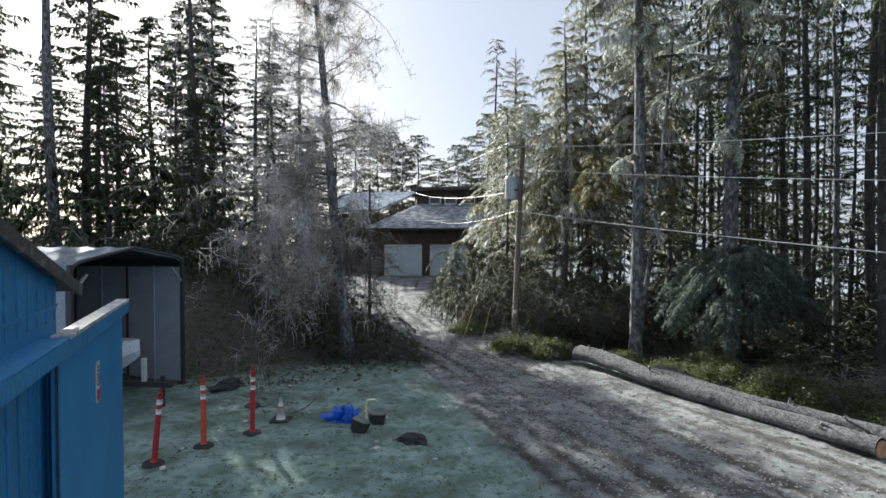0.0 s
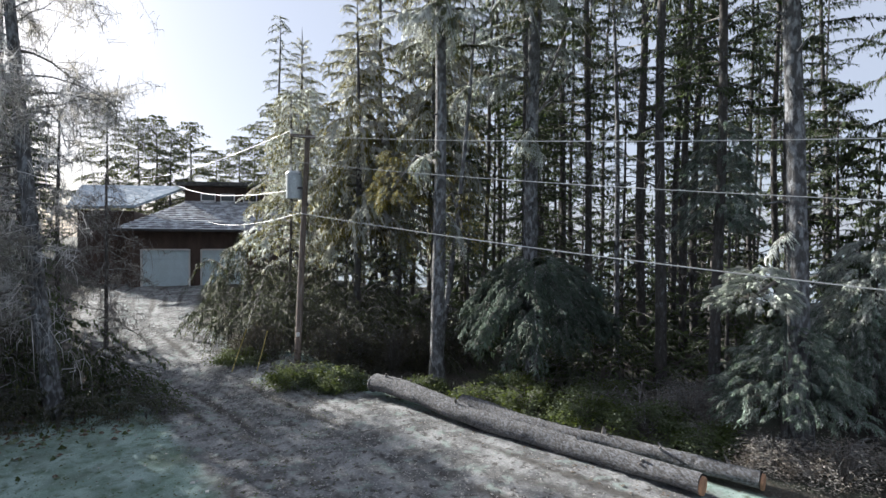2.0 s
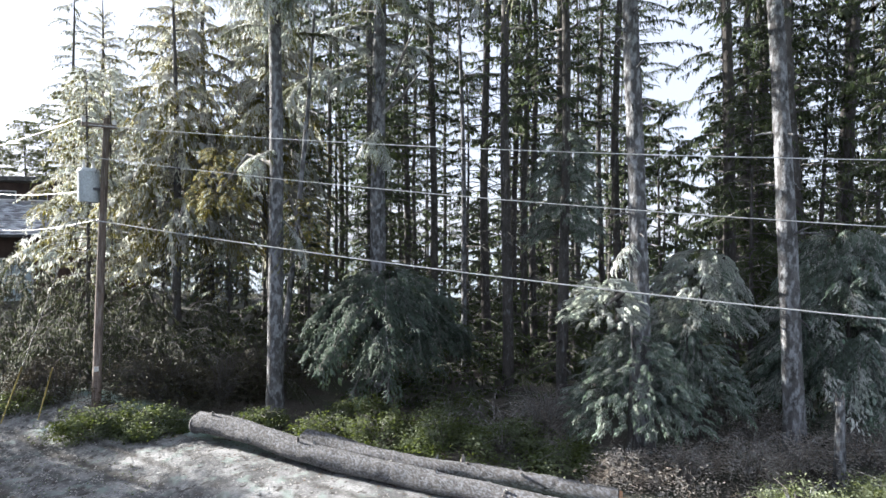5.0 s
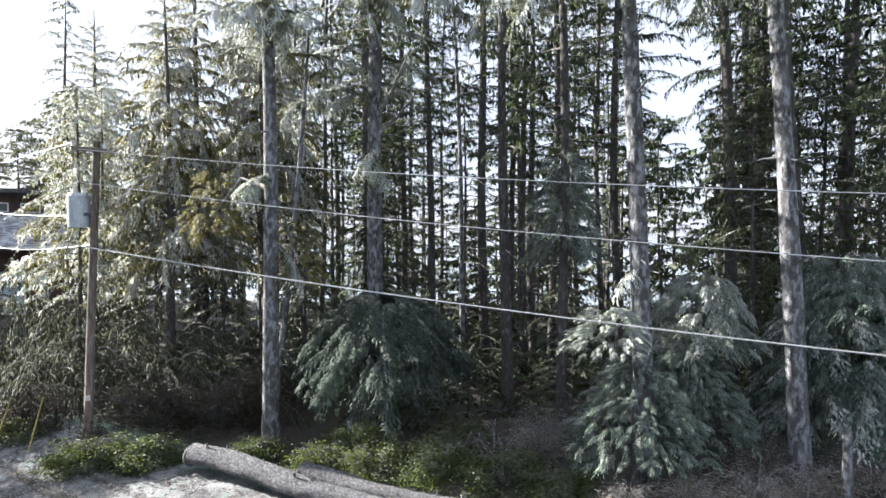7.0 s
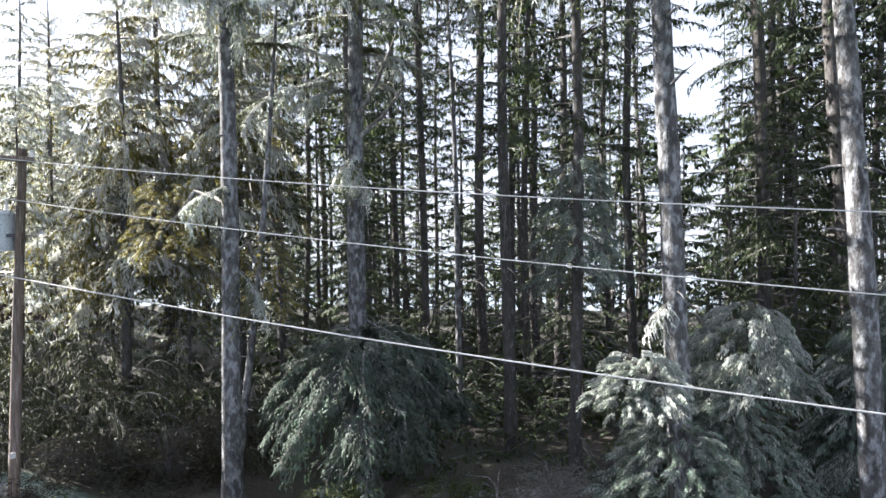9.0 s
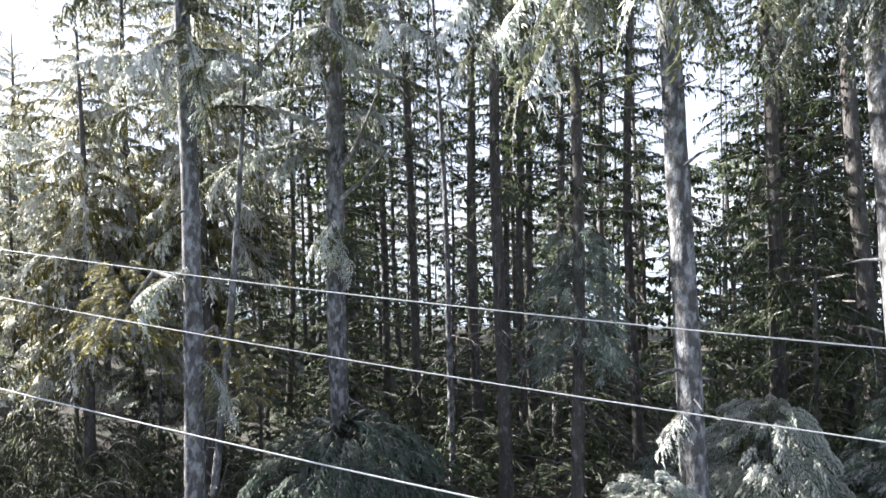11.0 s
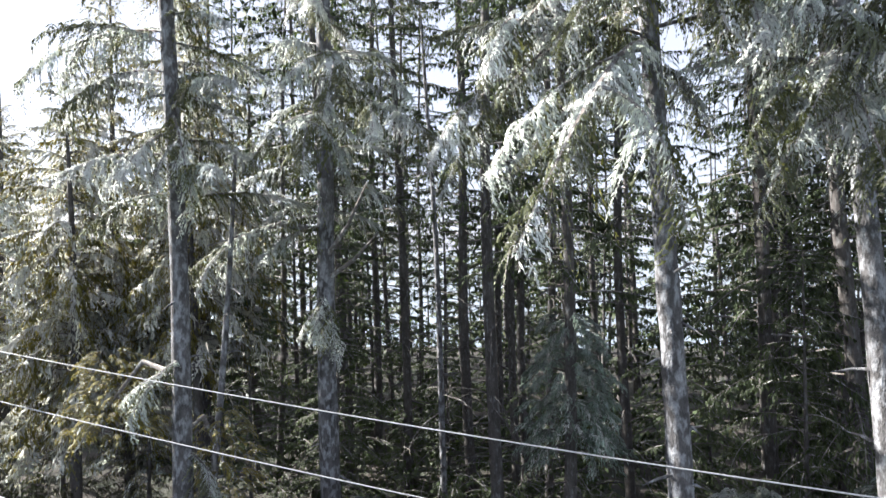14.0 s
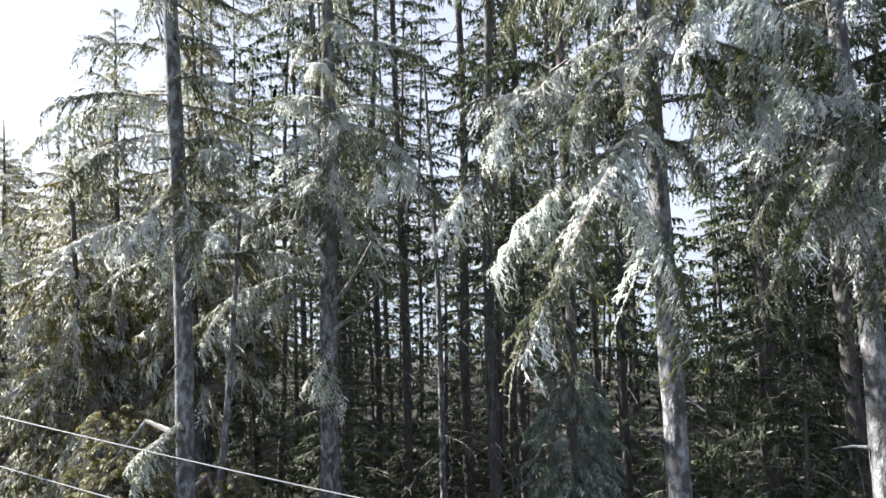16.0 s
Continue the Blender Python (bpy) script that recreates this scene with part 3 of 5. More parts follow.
def make_ground():
    fine = np.concatenate([np.arange(-14, -5, 0.2), np.arange(-5, 9, 0.09), np.arange(9, 22.01, 0.2)])
    gx = np.unique(np.concatenate([-np.geomspace(14.2, 900, 46)[::-1], fine, np.geomspace(22.2, 900, 46)]).round(3))
    fy = np.concatenate([np.arange(-4, 4, 0.2), np.arange(4, 22, 0.12), np.arange(22, 40.01, 0.2)])
    gy = np.unique(np.concatenate([-np.geomspace(4.2, 900, 40)[::-1], fy, np.geomspace(40.3, 900, 40)]).round(3))
    x, y = np.meshgrid(gx, gy)
    z = ground_z(x, y)
    near = (x > -15) & (x < 23) & (y > -5) & (y < 41)
    z = z + np.where(near, np.random.default_rng(5).normal(0, 0.009, x.shape), 0)
    n = len(gx)
    i = (np.arange(len(gy) - 1)[:, None] * n + np.arange(n - 1)[None, :]).ravel()
    me = mesh_of("ground", np.stack([x.ravel(), y.ravel(), z.ravel()], 1), np.stack([i, i + 1, i + n + 1, i + n], 1), [GROUND], smooth=True)
    d, side = road_distance(x, y)
    log_side = np.where(side == road_distance(np.array(5.4), np.array(9.0))[1], 0.3, 0.0)
    gravel = 1 - smoothstep(d - log_side, 0.7, 1.3)
    rut = sum(a * np.exp(-((d - c + 0.03 * np.sin(y * 0.7 + c * 9)) / w) ** 2) * (0.7 + 0.3 * np.sin(y * 0.9 + c * 20)) for c, w, a in ((0.03, 0.05, 0.7), (0.2, 0.04, 0.6), (0.36, 0.07, 1.0), (0.52, 0.035, 0.55), (0.66, 0.06, 0.85), (0.8, 0.035, 0.5), (0.93, 0.06, 0.95)))
    wood = smoothstep(x * 0.905 + y * 0.425, 9.9, 10.9) + smoothstep(-x * 0.55 + y * 0.83, 12.6, 14.6) * smoothstep(x, -0.8, -3.0) + smoothstep(y, 17.5, 20) * smoothstep(d, 1.1, 1.5)
    verge = np.interp(y, [-5, 6, 8.2, 14.8, 17, 19, 22], [11, 7.9, 6.9, 3.9, 2.5, 1.3, 0.6])
    wood = wood + smoothstep(x - verge, 0.0, 0.6) * (y < 24)
    for name, values in (("gravel", gravel), ("rut", rut), ("litter", np.clip(wood, 0, 1))):
        me.attributes.new(name, "FLOAT", "POINT").data.foreach_set("value", np.ascontiguousarray(values.ravel(), dtype=np.float32))
    return tagged(new("ground", me), "frosty grass with a rutted gravel drive and leaf litter", "ground", kind="structure")


make_ground()

bm = bmesh.new()
bmesh.ops.create_grid(bm, x_segments=2, y_segments=2, size=2500)
part("water", bm, material("pale_sea_water", (0.25, 0.3, 0.33), 0.15, 0.1, 0.05, 1.0, 0.05)).location = (0, 0, -9.5)
tagged(bpy.data.objects["water"], "pale flat water far beyond the trees", "water", kind="structure")


# ---- the house with its garage ----
def make_house():
    h = thing("house", pose(0, 0, 0), "brown cedar house with a frosted tile garage roof", "house")
    base = 0.8
    part("wall", blk((-4.3, 35.6, base - 0.6), (-3.72, 35.9, 3.85)), SIDING, h)
    part("wall", blk((-1.36, 35.6, base - 0.6), (-0.82, 35.9, 3.85)), SIDING, h)
    part("wall", blk((1.52, 35.6, base - 0.6), (6.4, 35.9, 3.85)), SIDING, h)
    for x0, x1 in ((-3.72, -1.36), (-0.82, 1.52)):
        part("wall", blk((x0, 35.6, 2.82), (x1, 35.9, 3.85)), SIDING, h)
        d = part("garage_door", blk((x0 + 0.06, 35.76, base), (x1 - 0.06, 35.82, 2.76), 0.01), GDOOR, h, "pale blue panelled garage door, closed")
        for k in range(4):
            z0 = base + 0.03 + k * 0.487
            part("door_panel", blk((x0 + 0.08, 35.73, z0), (x1 - 0.08, 35.765, z0 + 0.465), 0.012), GDOOR, d)
        part("door_frame", box(box(box(bmesh.new(), (x0 - 0.02, 35.56, base), (x0 + 0.06, 35.78, 2.82)), (x1 - 0.06, 35.56, base), (x1 + 0.02, 35.78, 2.82)), (x0 + 0.06, 35.56, 2.76), (x1 - 0.06, 35.78, 2.84)), WINDOWFRAME, h)
    part("wall", blk((-4.3, 35.9, base - 0.6), (-4.0, 46, 3.85)), SIDING, h)
    part("wall", blk((-7.0, 37.6, base - 0.6), (-4.3, 45, 4.9)), SIDING, h, "brown cedar wall of the lower wing")
    # hipped garage roof laid in courses
    courses = 15
    roof = part("garage_roof", blk((-1.9, 39.9, 5.5), (6.6, 40.1, 5.7), 0.02), TILE, h, "frosted grey tile roof")
    for k in range(courses):
        bm = bmesh.new()
        f0, f1 = k / courses, (k + 1) / courses
        a = (-4.95 + 3.1 * f0, 35.0 + 5.0 * f0, 3.92 + 1.75 * f0)
        b = (-4.95 + 3.1 * f1, 35.0 + 5.0 * f1, 3.92 + 1.75 * f1)
        quad = [bm.verts.new(v) for v in ((a[0], a[1], a[2]), (6.6, a[1], a[2]), (6.6, b[1] + 0.03, b[2] - 0.05), (b[0], b[1] + 0.03, b[2] - 0.05))]
        low = [bm.verts.new(v) for v in ((a[0], a[1], a[2] - 0.05), (6.6, a[1], a[2] - 0.05))]
        bm.faces.new(quad), bm.faces.new((quad[1], quad[0], low[0], low[1]))
        bm.faces.new([bm.verts.new(v) for v in ((a[0], a[1], a[2]), (b[0], b[1] + 0.03, b[2] - 0.05), (b[0], 46 - 3 * f1, b[2] - 0.05), (a[0], 46 - 3 * f0, a[2]))])
        part("tile_course", bm, TILE, roof)
    part("soffit", blk((-4.9, 35.04, 3.8), (6.5, 36.2, 3.86)), SIDING, h)
    part("gutter", blk((-4.98, 34.93, 3.78), (6.6, 35.03, 3.9), 0.02), DARKMETAL, h, "dark gutter along the eave")
    # clerestory
    part("wall", blk((-1.9, 40.05, 5.2), (7.5, 40.3, 6.62)), SIDING, h)
    for x0 in (-1.0, 0.12, 1.45):
        w = part("window", blk((x0 + 0.05, 40.0, 5.75), (x0 + 0.8, 40.03, 6.15)), GLASS, h)
        f = bmesh.new()
        for lo, hi in (((x0, 5.7), (x0 + 0.85, 5.76)), ((x0, 6.14), (x0 + 0.85, 6.2)), ((x0, 5.76), (x0 + 0.06, 6.14)), ((x0 + 0.79, 5.76), (x0 + 0.85, 6.14))):
            box(f, (lo[0], 39.97, lo[1]), (hi[0], 40.04, hi[1]))
        part("frame", f, WINDOWFRAME, w, "white window frame")
    part("upper_roof", prism(((-2.3, 6.62), (2.5, 6.72), (8.0, 6.72), (8.0, 6.95), (2.5, 6.95), (-2.3, 6.8)), 7.0, Matrix.Translation((0, 39.4, 0))), SHINGLE, h)
    bm = bmesh.new()
    top = [bm.verts.new(v) for v in ((-7.4, 37.0, 5.05), (-4.2, 37.0, 5.2), (-1.8, 40.5, 6.62), (-7.4, 40.5, 6.5))]
    bot = [bm.verts.new((v.co.x, v.co.y, v.co.z - 0.14)) for v in top]
    bm.faces.new(top), bm.faces.new(bot[::-1])
    for i in range(4):
        bm.faces.new((top[i], top[i - 1], bot[i - 1], bot[i]))
    part("wing_roof", bm, SHEETROOF, h, "pale frosted metal wing roof")
    return h


make_house()


# ---- the blue shed and its open sliding door ----
def make_shed():
    # local x runs along the gable wall away from the start, local y into the shed
    at = Matrix.Translation((-3.115, 4.47, 0)) @ pose(0, 0, 0, 0, 0, math.degrees(math.atan2(0.933, -0.361)))
    s = thing("shed", at, "blue board-sided shed with a dark roof", "shed")
    roof_z = lambda x: 2.97 - 0.28 * x
    ridge = -4.2
    pts = [(0, -0.1), (0, roof_z(0)), (ridge, roof_z(ridge)), (-8.4, roof_z(0)), (-8.4, -0.1)]
    part("gable_wall", prism(pts, 0.14, Matrix.Translation((0, 0.0, 0))), BLUE, s)
    part("side_wall", blk((-0.14, 0.14, -0.1), (0, 6, roof_z(0) - 0.06)), BLUE, s)
    for k in range(19):
        x = -0.06 - k * 0.21
        top = roof_z(x) - 0.08
        part("batten", blk((x - 0.012, -0.01, 0.05), (x + 0.012, 0.0, 2.36), 0.003), BLUE, s)
        part("batten", blk((x - 0.012, -0.01, 2.64), (x + 0.012, 0.0, top), 0.003), BLUE, s)
    part("ledger_board", blk((-4.2, -0.014, 2.745), (0.0, 0.0, 2.765)), BLUE, s)
    for sgn in (1, -1):
        m = Matrix.Translation((ridge, -0.06, roof_z(ridge) - 0.02)) @ pose(0, 0, 0, 0, 15.64 if sgn > 0 else 180 - 15.64, 0)
        bm = bmesh.new()
        box(bm, (0, 0, 0.0) if sgn > 0 else (0, 0, -0.08), (4.82, 6.4, 0.08) if sgn > 0 else (4.82, 6.4, 0.0), m)
        part("roof", bm, SHINGLE, s)
        part("rake_board", box(bmesh.new(), (0, -0.03, -0.04) if sgn > 0 else (0, -0.03, -0.06), (4.84, 0.0, 0.06) if sgn > 0 else (4.84, 0.0, 0.04), m, 0.008), SHINGLE, s, "dark weathered rake board")
    # the door track and its weather board run on past the corner
    t = part("door_track", blk((-3.6, -0.2, 2.42), (2.17, -0.06, 2.54), 0.01), BLUE, s)
    part("cap", blk((-3.6, -0.2, 2.542), (-0.45, -0.0, 2.56), 0.006), BLUE, t)
    part("flashing", blk((-0.45, -0.205, 2.542), (2.19, -0.07, 2.575), 0.006), TRIMWHITE, t, "pale weathered flashing with rime")
    d = part("sliding_door", blk((-0.45, -0.13, 0.04), (2.15, -0.07, 2.42), 0.006), BLUEDOOR, s, "large flat blue door slid open past the corner")
    part("door_edge", blk((-0.458, -0.128, 0.04), (-0.45, -0.075, 2.42), 0.002), BLUEDOOR, d)
    part("seal", blk((-0.466, -0.12, 0.04), (-0.458, -0.1, 2.42)), DARKMETAL, d, "thin dark seal strip")
    sign = part("sign", blk((0.73, -0.138, 1.74), (0.87, -0.1295, 2.12), 0.002), PALE, d, "small pale notice with a red foot")
    part("red_bar", blk((0.745, -0.144, 1.76), (0.855, -0.1385, 1.86)), REDPL, sign)
    for k in range(6):
        part("text_bar", blk((0.75, -0.143, 1.9 + k * 0.033), (0.85, -0.1385, 1.913 + k * 0.033)), DARKMETAL, sign)
    return s


make_shed()


# ---- carport with a boat on its trailer ----
def make_carport():
    at = Matrix.Translation((-5.8, 12.35, 0)) @ pose(0, 0, 0, 0, 0, -8)
    c = thing("carport", at, "grey sheet-metal carport, open at one end", "carport")
    long, wide, eave, top = 6.5, 3.1, 2.82, 3.1
    prof = [(0, eave - 0.12), (-0.06, eave + 0.0), (-0.22, eave + 0.07), (-wide / 2, top), (-wide + 0.22, eave + 0.07), (-wide + 0.06, eave + 0.0), (-wide, eave - 0.12)]
    bm = bmesh.new()
    rows = []
    for i in range(66):
        x = -long * i / 65
        lift = 0.018 * (i % 5 in (0, 1))
        rows.append([bm.verts.new((x, y, z + lift)) for y, z in prof])
    for a, b in zip(rows, rows[1:]):
        for k in range(len(prof) - 1):
            bm.faces.new((a[k], a[k + 1], b[k + 1], b[k]))
    bmesh.ops.solidify(bm, geom=bm.faces[:], thickness=0.03)
    part("roof", bm, SHEETROOF, c, "blue-grey ribbed metal roof with rime")
    # added dark sheet: the shade below the roof, built as a surface
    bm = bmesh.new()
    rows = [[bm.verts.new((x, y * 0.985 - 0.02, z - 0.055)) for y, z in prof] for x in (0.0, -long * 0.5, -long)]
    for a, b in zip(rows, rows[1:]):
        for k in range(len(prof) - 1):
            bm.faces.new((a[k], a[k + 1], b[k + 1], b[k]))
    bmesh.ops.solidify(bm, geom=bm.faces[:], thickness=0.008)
    part("lining", bm, DARKMETAL, c, "dark sheet added for the shade under the roof")
    for k in range(10):
        x = -0.04 - k * 0.645
        part("wall_panel", blk((x - 0.635, 0.0, 0.12), (x, 0.03, eave - 0.1), 0.006), SHEETMETAL, c)
        part("wall_rib", blk((x - 0.655, -0.035, 0.1), (x - 0.615, 0.0, eave - 0.1), 0.006), DARKMETAL if k % 2 else SHEETMETAL, c)
    part("back_wall", blk((-long - 0.03, -wide, 0.1), (-long, 0, eave)), SHEETMETAL, c)
    # near side is unseen; walled up to the eave to keep the inside dark
    part("near_wall", blk((-long, -wide - 0.03, 0.1), (-0.06, -wide, eave - 0.1)), SHEETMETAL, c)
    for y in (0.0, -wide):
        part("post", blk((-0.03, y - 0.03, -0.05), (0.04, y + 0.035, eave + 0.02), 0.006), DARKMETAL, c)
        m = Matrix.Translation((-0.0, y, eave - 0.5)) @ pose(0, 0, 0, 48 if y == 0 else -48)
        part("brace", box(bmesh.new(), (-0.02, -0.02, 0), (0.02, 0.02, 0.5), m), SHEETMETAL, c)
        part("base_rail", blk((-long, y - 0.04, 0.0), (0, y + 0.05, 0.09), 0.006), DARKMETAL, c)
    bm = bmesh.new()
    for a, b in zip(prof, prof[1:]):
        v, f = tube_arrays([(0.02, *a), (0.02, *b)], 0.03, 6)
        vs = [bm.verts.new(q) for q in v]
        for g in f:
            bm.faces.new([vs[q] for q in g])
    part("front_hoop", bm, DARKMETAL, c)
    return at


CARPORT = make_carport()


def make_boat():
    at = CARPORT @ pose(-0.22, -1.55, 0, 0, 0, 0)
    b = thing("boat", at, "small white boat with a raked bow on a trailer", "boat")
    bm = bmesh.new()
    rows = []
    for x, half, keel, rail in ((0.35, 0.02, 1.0, 1.32), (0.0, 0.3, 0.74, 1.28), (-0.6, 0.58, 0.6, 1.22), (-1.6, 0.8, 0.54, 1.16), (-4.2, 0.82, 0.54, 1.1)):
        rows.append([bm.verts.new(v) for v in ((x, -half, rail), (x, -half * 0.86, (rail + keel) / 2 - 0.05), (x, 0, keel), (x, half * 0.86, (rail + keel) / 2 - 0.05), (x, half, rail))])
    for a, c in zip(rows, rows[1:]):
        for k in range(4):
            bm.faces.new((a[k], a[k + 1], c[k + 1], c[k]))
        bm.faces.new((a[4], a[0], c[0], c[4]))
    bm.faces.new(rows[-1])
    part("hull", bm, HULL, b)
    tr = thing("boat_trailer", at, "dark steel boat trailer with a winch post", "trailer")
    part("tongue", blk((-4.0, -0.05, 0.4), (1.0, 0.05, 0.5), 0.01), DARKMETAL, tr)
    part("winch_post", blk((0.38, -0.04, 0.5), (0.46, 0.04, 0.95), 0.01), PALE, tr)
    part("jack", blk((0.78, -0.03, 0.02), (0.84, 0.03, 0.62), 0.01), DARKMETAL, tr)
    for y in (-0.85, 0.85):
        m = Matrix.Translation((-2.2, y, 0.31)) @ pose(0, 0, 0, 90)
        bm = bmesh.new()
        bmesh.ops.create_cone(bm, cap_ends=True, segments=20, radius1=0.31, radius2=0.31, depth=0.18, matrix=m)
        bmesh.ops.bevel(bm, geom=bm.edges[:], offset=0.03, segments=2, affect="EDGES")
        w = part("wheel", bm, RUBBER, tr, smooth=False)
        bm = bmesh.new()
        bmesh.ops.create_cone(bm, cap_ends=True, segments=16, radius1=0.16, radius2=0.16, depth=0.2, matrix=m)
        part("rim", bm, PALE, w)
    part("axle", blk((-2.24, -0.8, 0.27), (-2.16, 0.8, 0.35)), DARKMETAL, tr)
    for y in (-0.45, 0.45):
        part("bunk", blk((-3.6, y - 0.04, 0.42), (-0.7, y + 0.04, 0.66), 0.01), DARKMETAL, tr)


make_boat()


# ---- utility pole and its wires ----
POLE = (2.16, 16.85)


def make_pole():
    z0 = gz(*POLE)
    p = thing("utility_pole", pose(POLE[0], POLE[1], z0), "weathered brown wooden utility pole with a transformer", "utility pole")
    tube("pole", [(-0.02, 0, -0.5), (0.12, 0.02, 3), (0.26, 0.05, 6.2 - z0)], [0.09, 0.075, 0.062], POLEWOOD, p, 12)
    can = thing("transformer", pose(0, 0, 0), "", "")
    bm = bmesh.new()
    m = Matrix.Translation((-0.06, 0.24, 4.78 - z0))
    bmesh.ops.create_cone(bm, cap_ends=True, segments=24, radius1=0.2, radius2=0.2, depth=0.62, matrix=m)
    bmesh.ops.create_cone(bm, cap_ends=True, segments=24, radius1=0.215, radius2=0.17, depth=0.07, matrix=m @ Matrix.Translation((0, 0, 0.345)))
    bpy.data.objects.remove(can)
    t = part("transformer", bm, GALV, p, "pale grey can transformer")
    for a in (-0.08, 0.08):
        tube("bushing", [(-0.06 + a, 0.24, 5.14 - z0), (-0.06 + a, 0.24, 5.34 - z0)], [0.035, 0.02], PALE, t, 8)
    part("bracket", blk((0.0, 0.05, 4.7 - z0), (0.2, 0.16, 4.76 - z0)), DARKMETAL, t)
    part("crossarm", blk((-0.2, -0.08, 5.98 - z0), (0.42, 0.0, 6.06 - z0), 0.01), POLEWOOD, p)
    for x in (-0.16, 0.38):
        tube("insulator", [(x, -0.04, 6.06 - z0), (x, -0.04, 6.12 - z0), (x, -0.04, 6.18 - z0)], [0.03, 0.05, 0.025], PALE, p, 8)
    part("tag", blk((-0.04, -0.14, 0.75), (0.04, -0.128, 0.85)), PALE, p, "small pale tag")
    return p


make_pole()


def wire(label, a, b, sag, r=0.0075, mat=None):
    s = np.linspace(0, 1, 40)
    a, b = np.array(a), np.array(b)
    pts = a + (b - a) * s[:, None] - np.stack([0 * s, 0 * s, sag * 4 * s * (1 - s)], 1)
    ob = tube("power_wire", pts, r, mat or WIRE, None, 6)
    return tagged(ob, label, "wire", "wires on the pole")


wire("upper bare power wire between poles", (2.06, 16.8, 6.01), (25.53, -17.5, 4.86), 1.06)
wire("middle bare power wire between poles", (2.01, 16.8, 5.37), (25.8, -17.5, 3.52), 1.04)
wire("lower twisted cable between poles", (1.88, 16.8, 4.14), (25.64, -17.5, 2.36), 0.99, 0.0105)
wire("slack service cable to the house", (2.3, 16.9, 4.72), (-2.2, 39.3, 6.55), 0.36, 0.011)
wire("slack service cable to the house", (2.28, 16.9, 4.12), (-0.5, 36.0, 4.35), 0.26, 0.009)
wire("bare line to the house gable", (2.0, 16.85, 6.15), (-4.2, 39.0, 6.9), 0.3)


def make_guy():
    g = thing("guy_wire", Matrix(), "guy wire with a yellow guard beside the pole", "guy wire")
    low = Vector((0.62, 17.2, gz(0.62, 17.2)))
    top = Vector((2.35, 16.9, 5.5))
    tube("strand", [low, top], 0.007, DARKMETAL, g, 5)
    tube("guard", [low, low.lerp(top, 0.2)], 0.013, YELLOW, g, 8, "yellow plastic guard")
    m = thing("marker_stake", pose(1.2, 16.85, gz(1.2, 16.85), 0, 14), "leaning yellow marker stake in the verge", "stake")
    tube("stake", [(0, 0, -0.1), (0, 0, 1.0)], 0.012, YELLOW, m, 8)


make_guy()


# ---- felled logs along the drive ----
def make_log(label, a, b, r0, r1, seed):
    rng = np.random.default_rng(seed)
    a, b = np.array(a), np.array(b)
    n, sides = 110, 22
    s = np.linspace(0, 1, n)
    pts = a + (b - a) * s[:, None]
    pts[:, 0] += 0.05 * np.sin(s * 9 + seed)
    pts[:, 2] += 0.04 * np.sin(s * 6 + seed)
    v, f = tube_arrays(pts, r0 + (r1 - r0) * s, sides, False)
    c = np.repeat(pts, sides, 0)
    ring = np.tile(np.arange(sides) * 2 * math.pi / sides, n)
    run = np.repeat(s * np.linalg.norm(b - a), sides)
    knots = 0.07 * np.sin(run * 2.3 + 2 * np.sin(ring + seed)) + 0.06 * np.sin(run * 5.1 + ring * 2 + seed) + 0.05 * np.sin(ring * 3 + run * 1.1)
    v = c + (v - c) * (1 + rng.normal(0, 0.03, len(v)) + 0.7 * knots)[:, None]
    ob = thing("log", Matrix(), label, "log", "felled logs")
    part("bark", mesh_of("bark", v, f, [LOGBARK], smooth=True), None, ob)
    for e, r, d in ((a, r0, -1), (b, r1, 1)):
        way = (b - a) / np.linalg.norm(b - a)
        vv, ff = tube_arrays([e - way * d * 0.02, e + way * d * 0.015], [r * 0.97, r * 0.93], sides)
        part("cut_end", mesh_of("cut_end", vv, ff, [CUTWOOD if d > 0 else LOGBARK]), None, ob, "orange-brown sawn end" if d > 0 else "grey weathered end")
    for _ in range(9):
        k = rng.integers(4, n - 4)
        way = np.array([rng.normal(), rng.normal(), abs(rng.normal()) + 0.5])
        way /= np.linalg.norm(way)
        r = r0 + (r1 - r0) * s[k]
        tube("stub", [pts[k] + way * r * 0.8, pts[k] + way * (r + rng.uniform(0.04, 0.14))], [0.03, 0.015], TWIG, ob, 6)
    return ob


make_log("long frosted grey log with peeling bark", (3.53, 14.43, 0.285), (6.52, 8.2, 0.15), 0.195, 0.135, 1)
make_log("dark frosted log lying behind another", (4.82, 12.6, 0.22), (7.4, 8.0, 0.15), 0.14, 0.12, 2)


# ---- things on the frosty grass ----
def make_delineator(x, y, rx, ry, label, mat, h=1.1):
    d = thing("delineator_post", pose(x, y, gz(x, y), rx, ry), label, "traffic post", "roadworks posts")
    bm = bmesh.new()
    bmesh.ops.create_cone(bm, cap_ends=True, segments=8, radius1=0.165, radius2=0.14, depth=0.035, matrix=Matrix.Translation((0, 0, 0.02)))
    part("base", bm, RUBBER, d, "black rubber base")
    tube("tube", [(0, 0, 0.05), (0, 0, 0.1), (0, 0, h - 0.1), (0, 0, h - 0.04)], [0.055, 0.042, 0.038, 0.028], mat, d, 14)
    for z in (h - 0.34, h - 0.2):
        tube("band", [(0, 0, z), (0, 0, z + 0.075)], 0.0425, REFLECT, d, 14, "white reflective band")
    tube("loop", [(0, 0, h - 0.04), (0, 0, h + 0.02)], [0.018, 0.026], mat, d, 8)


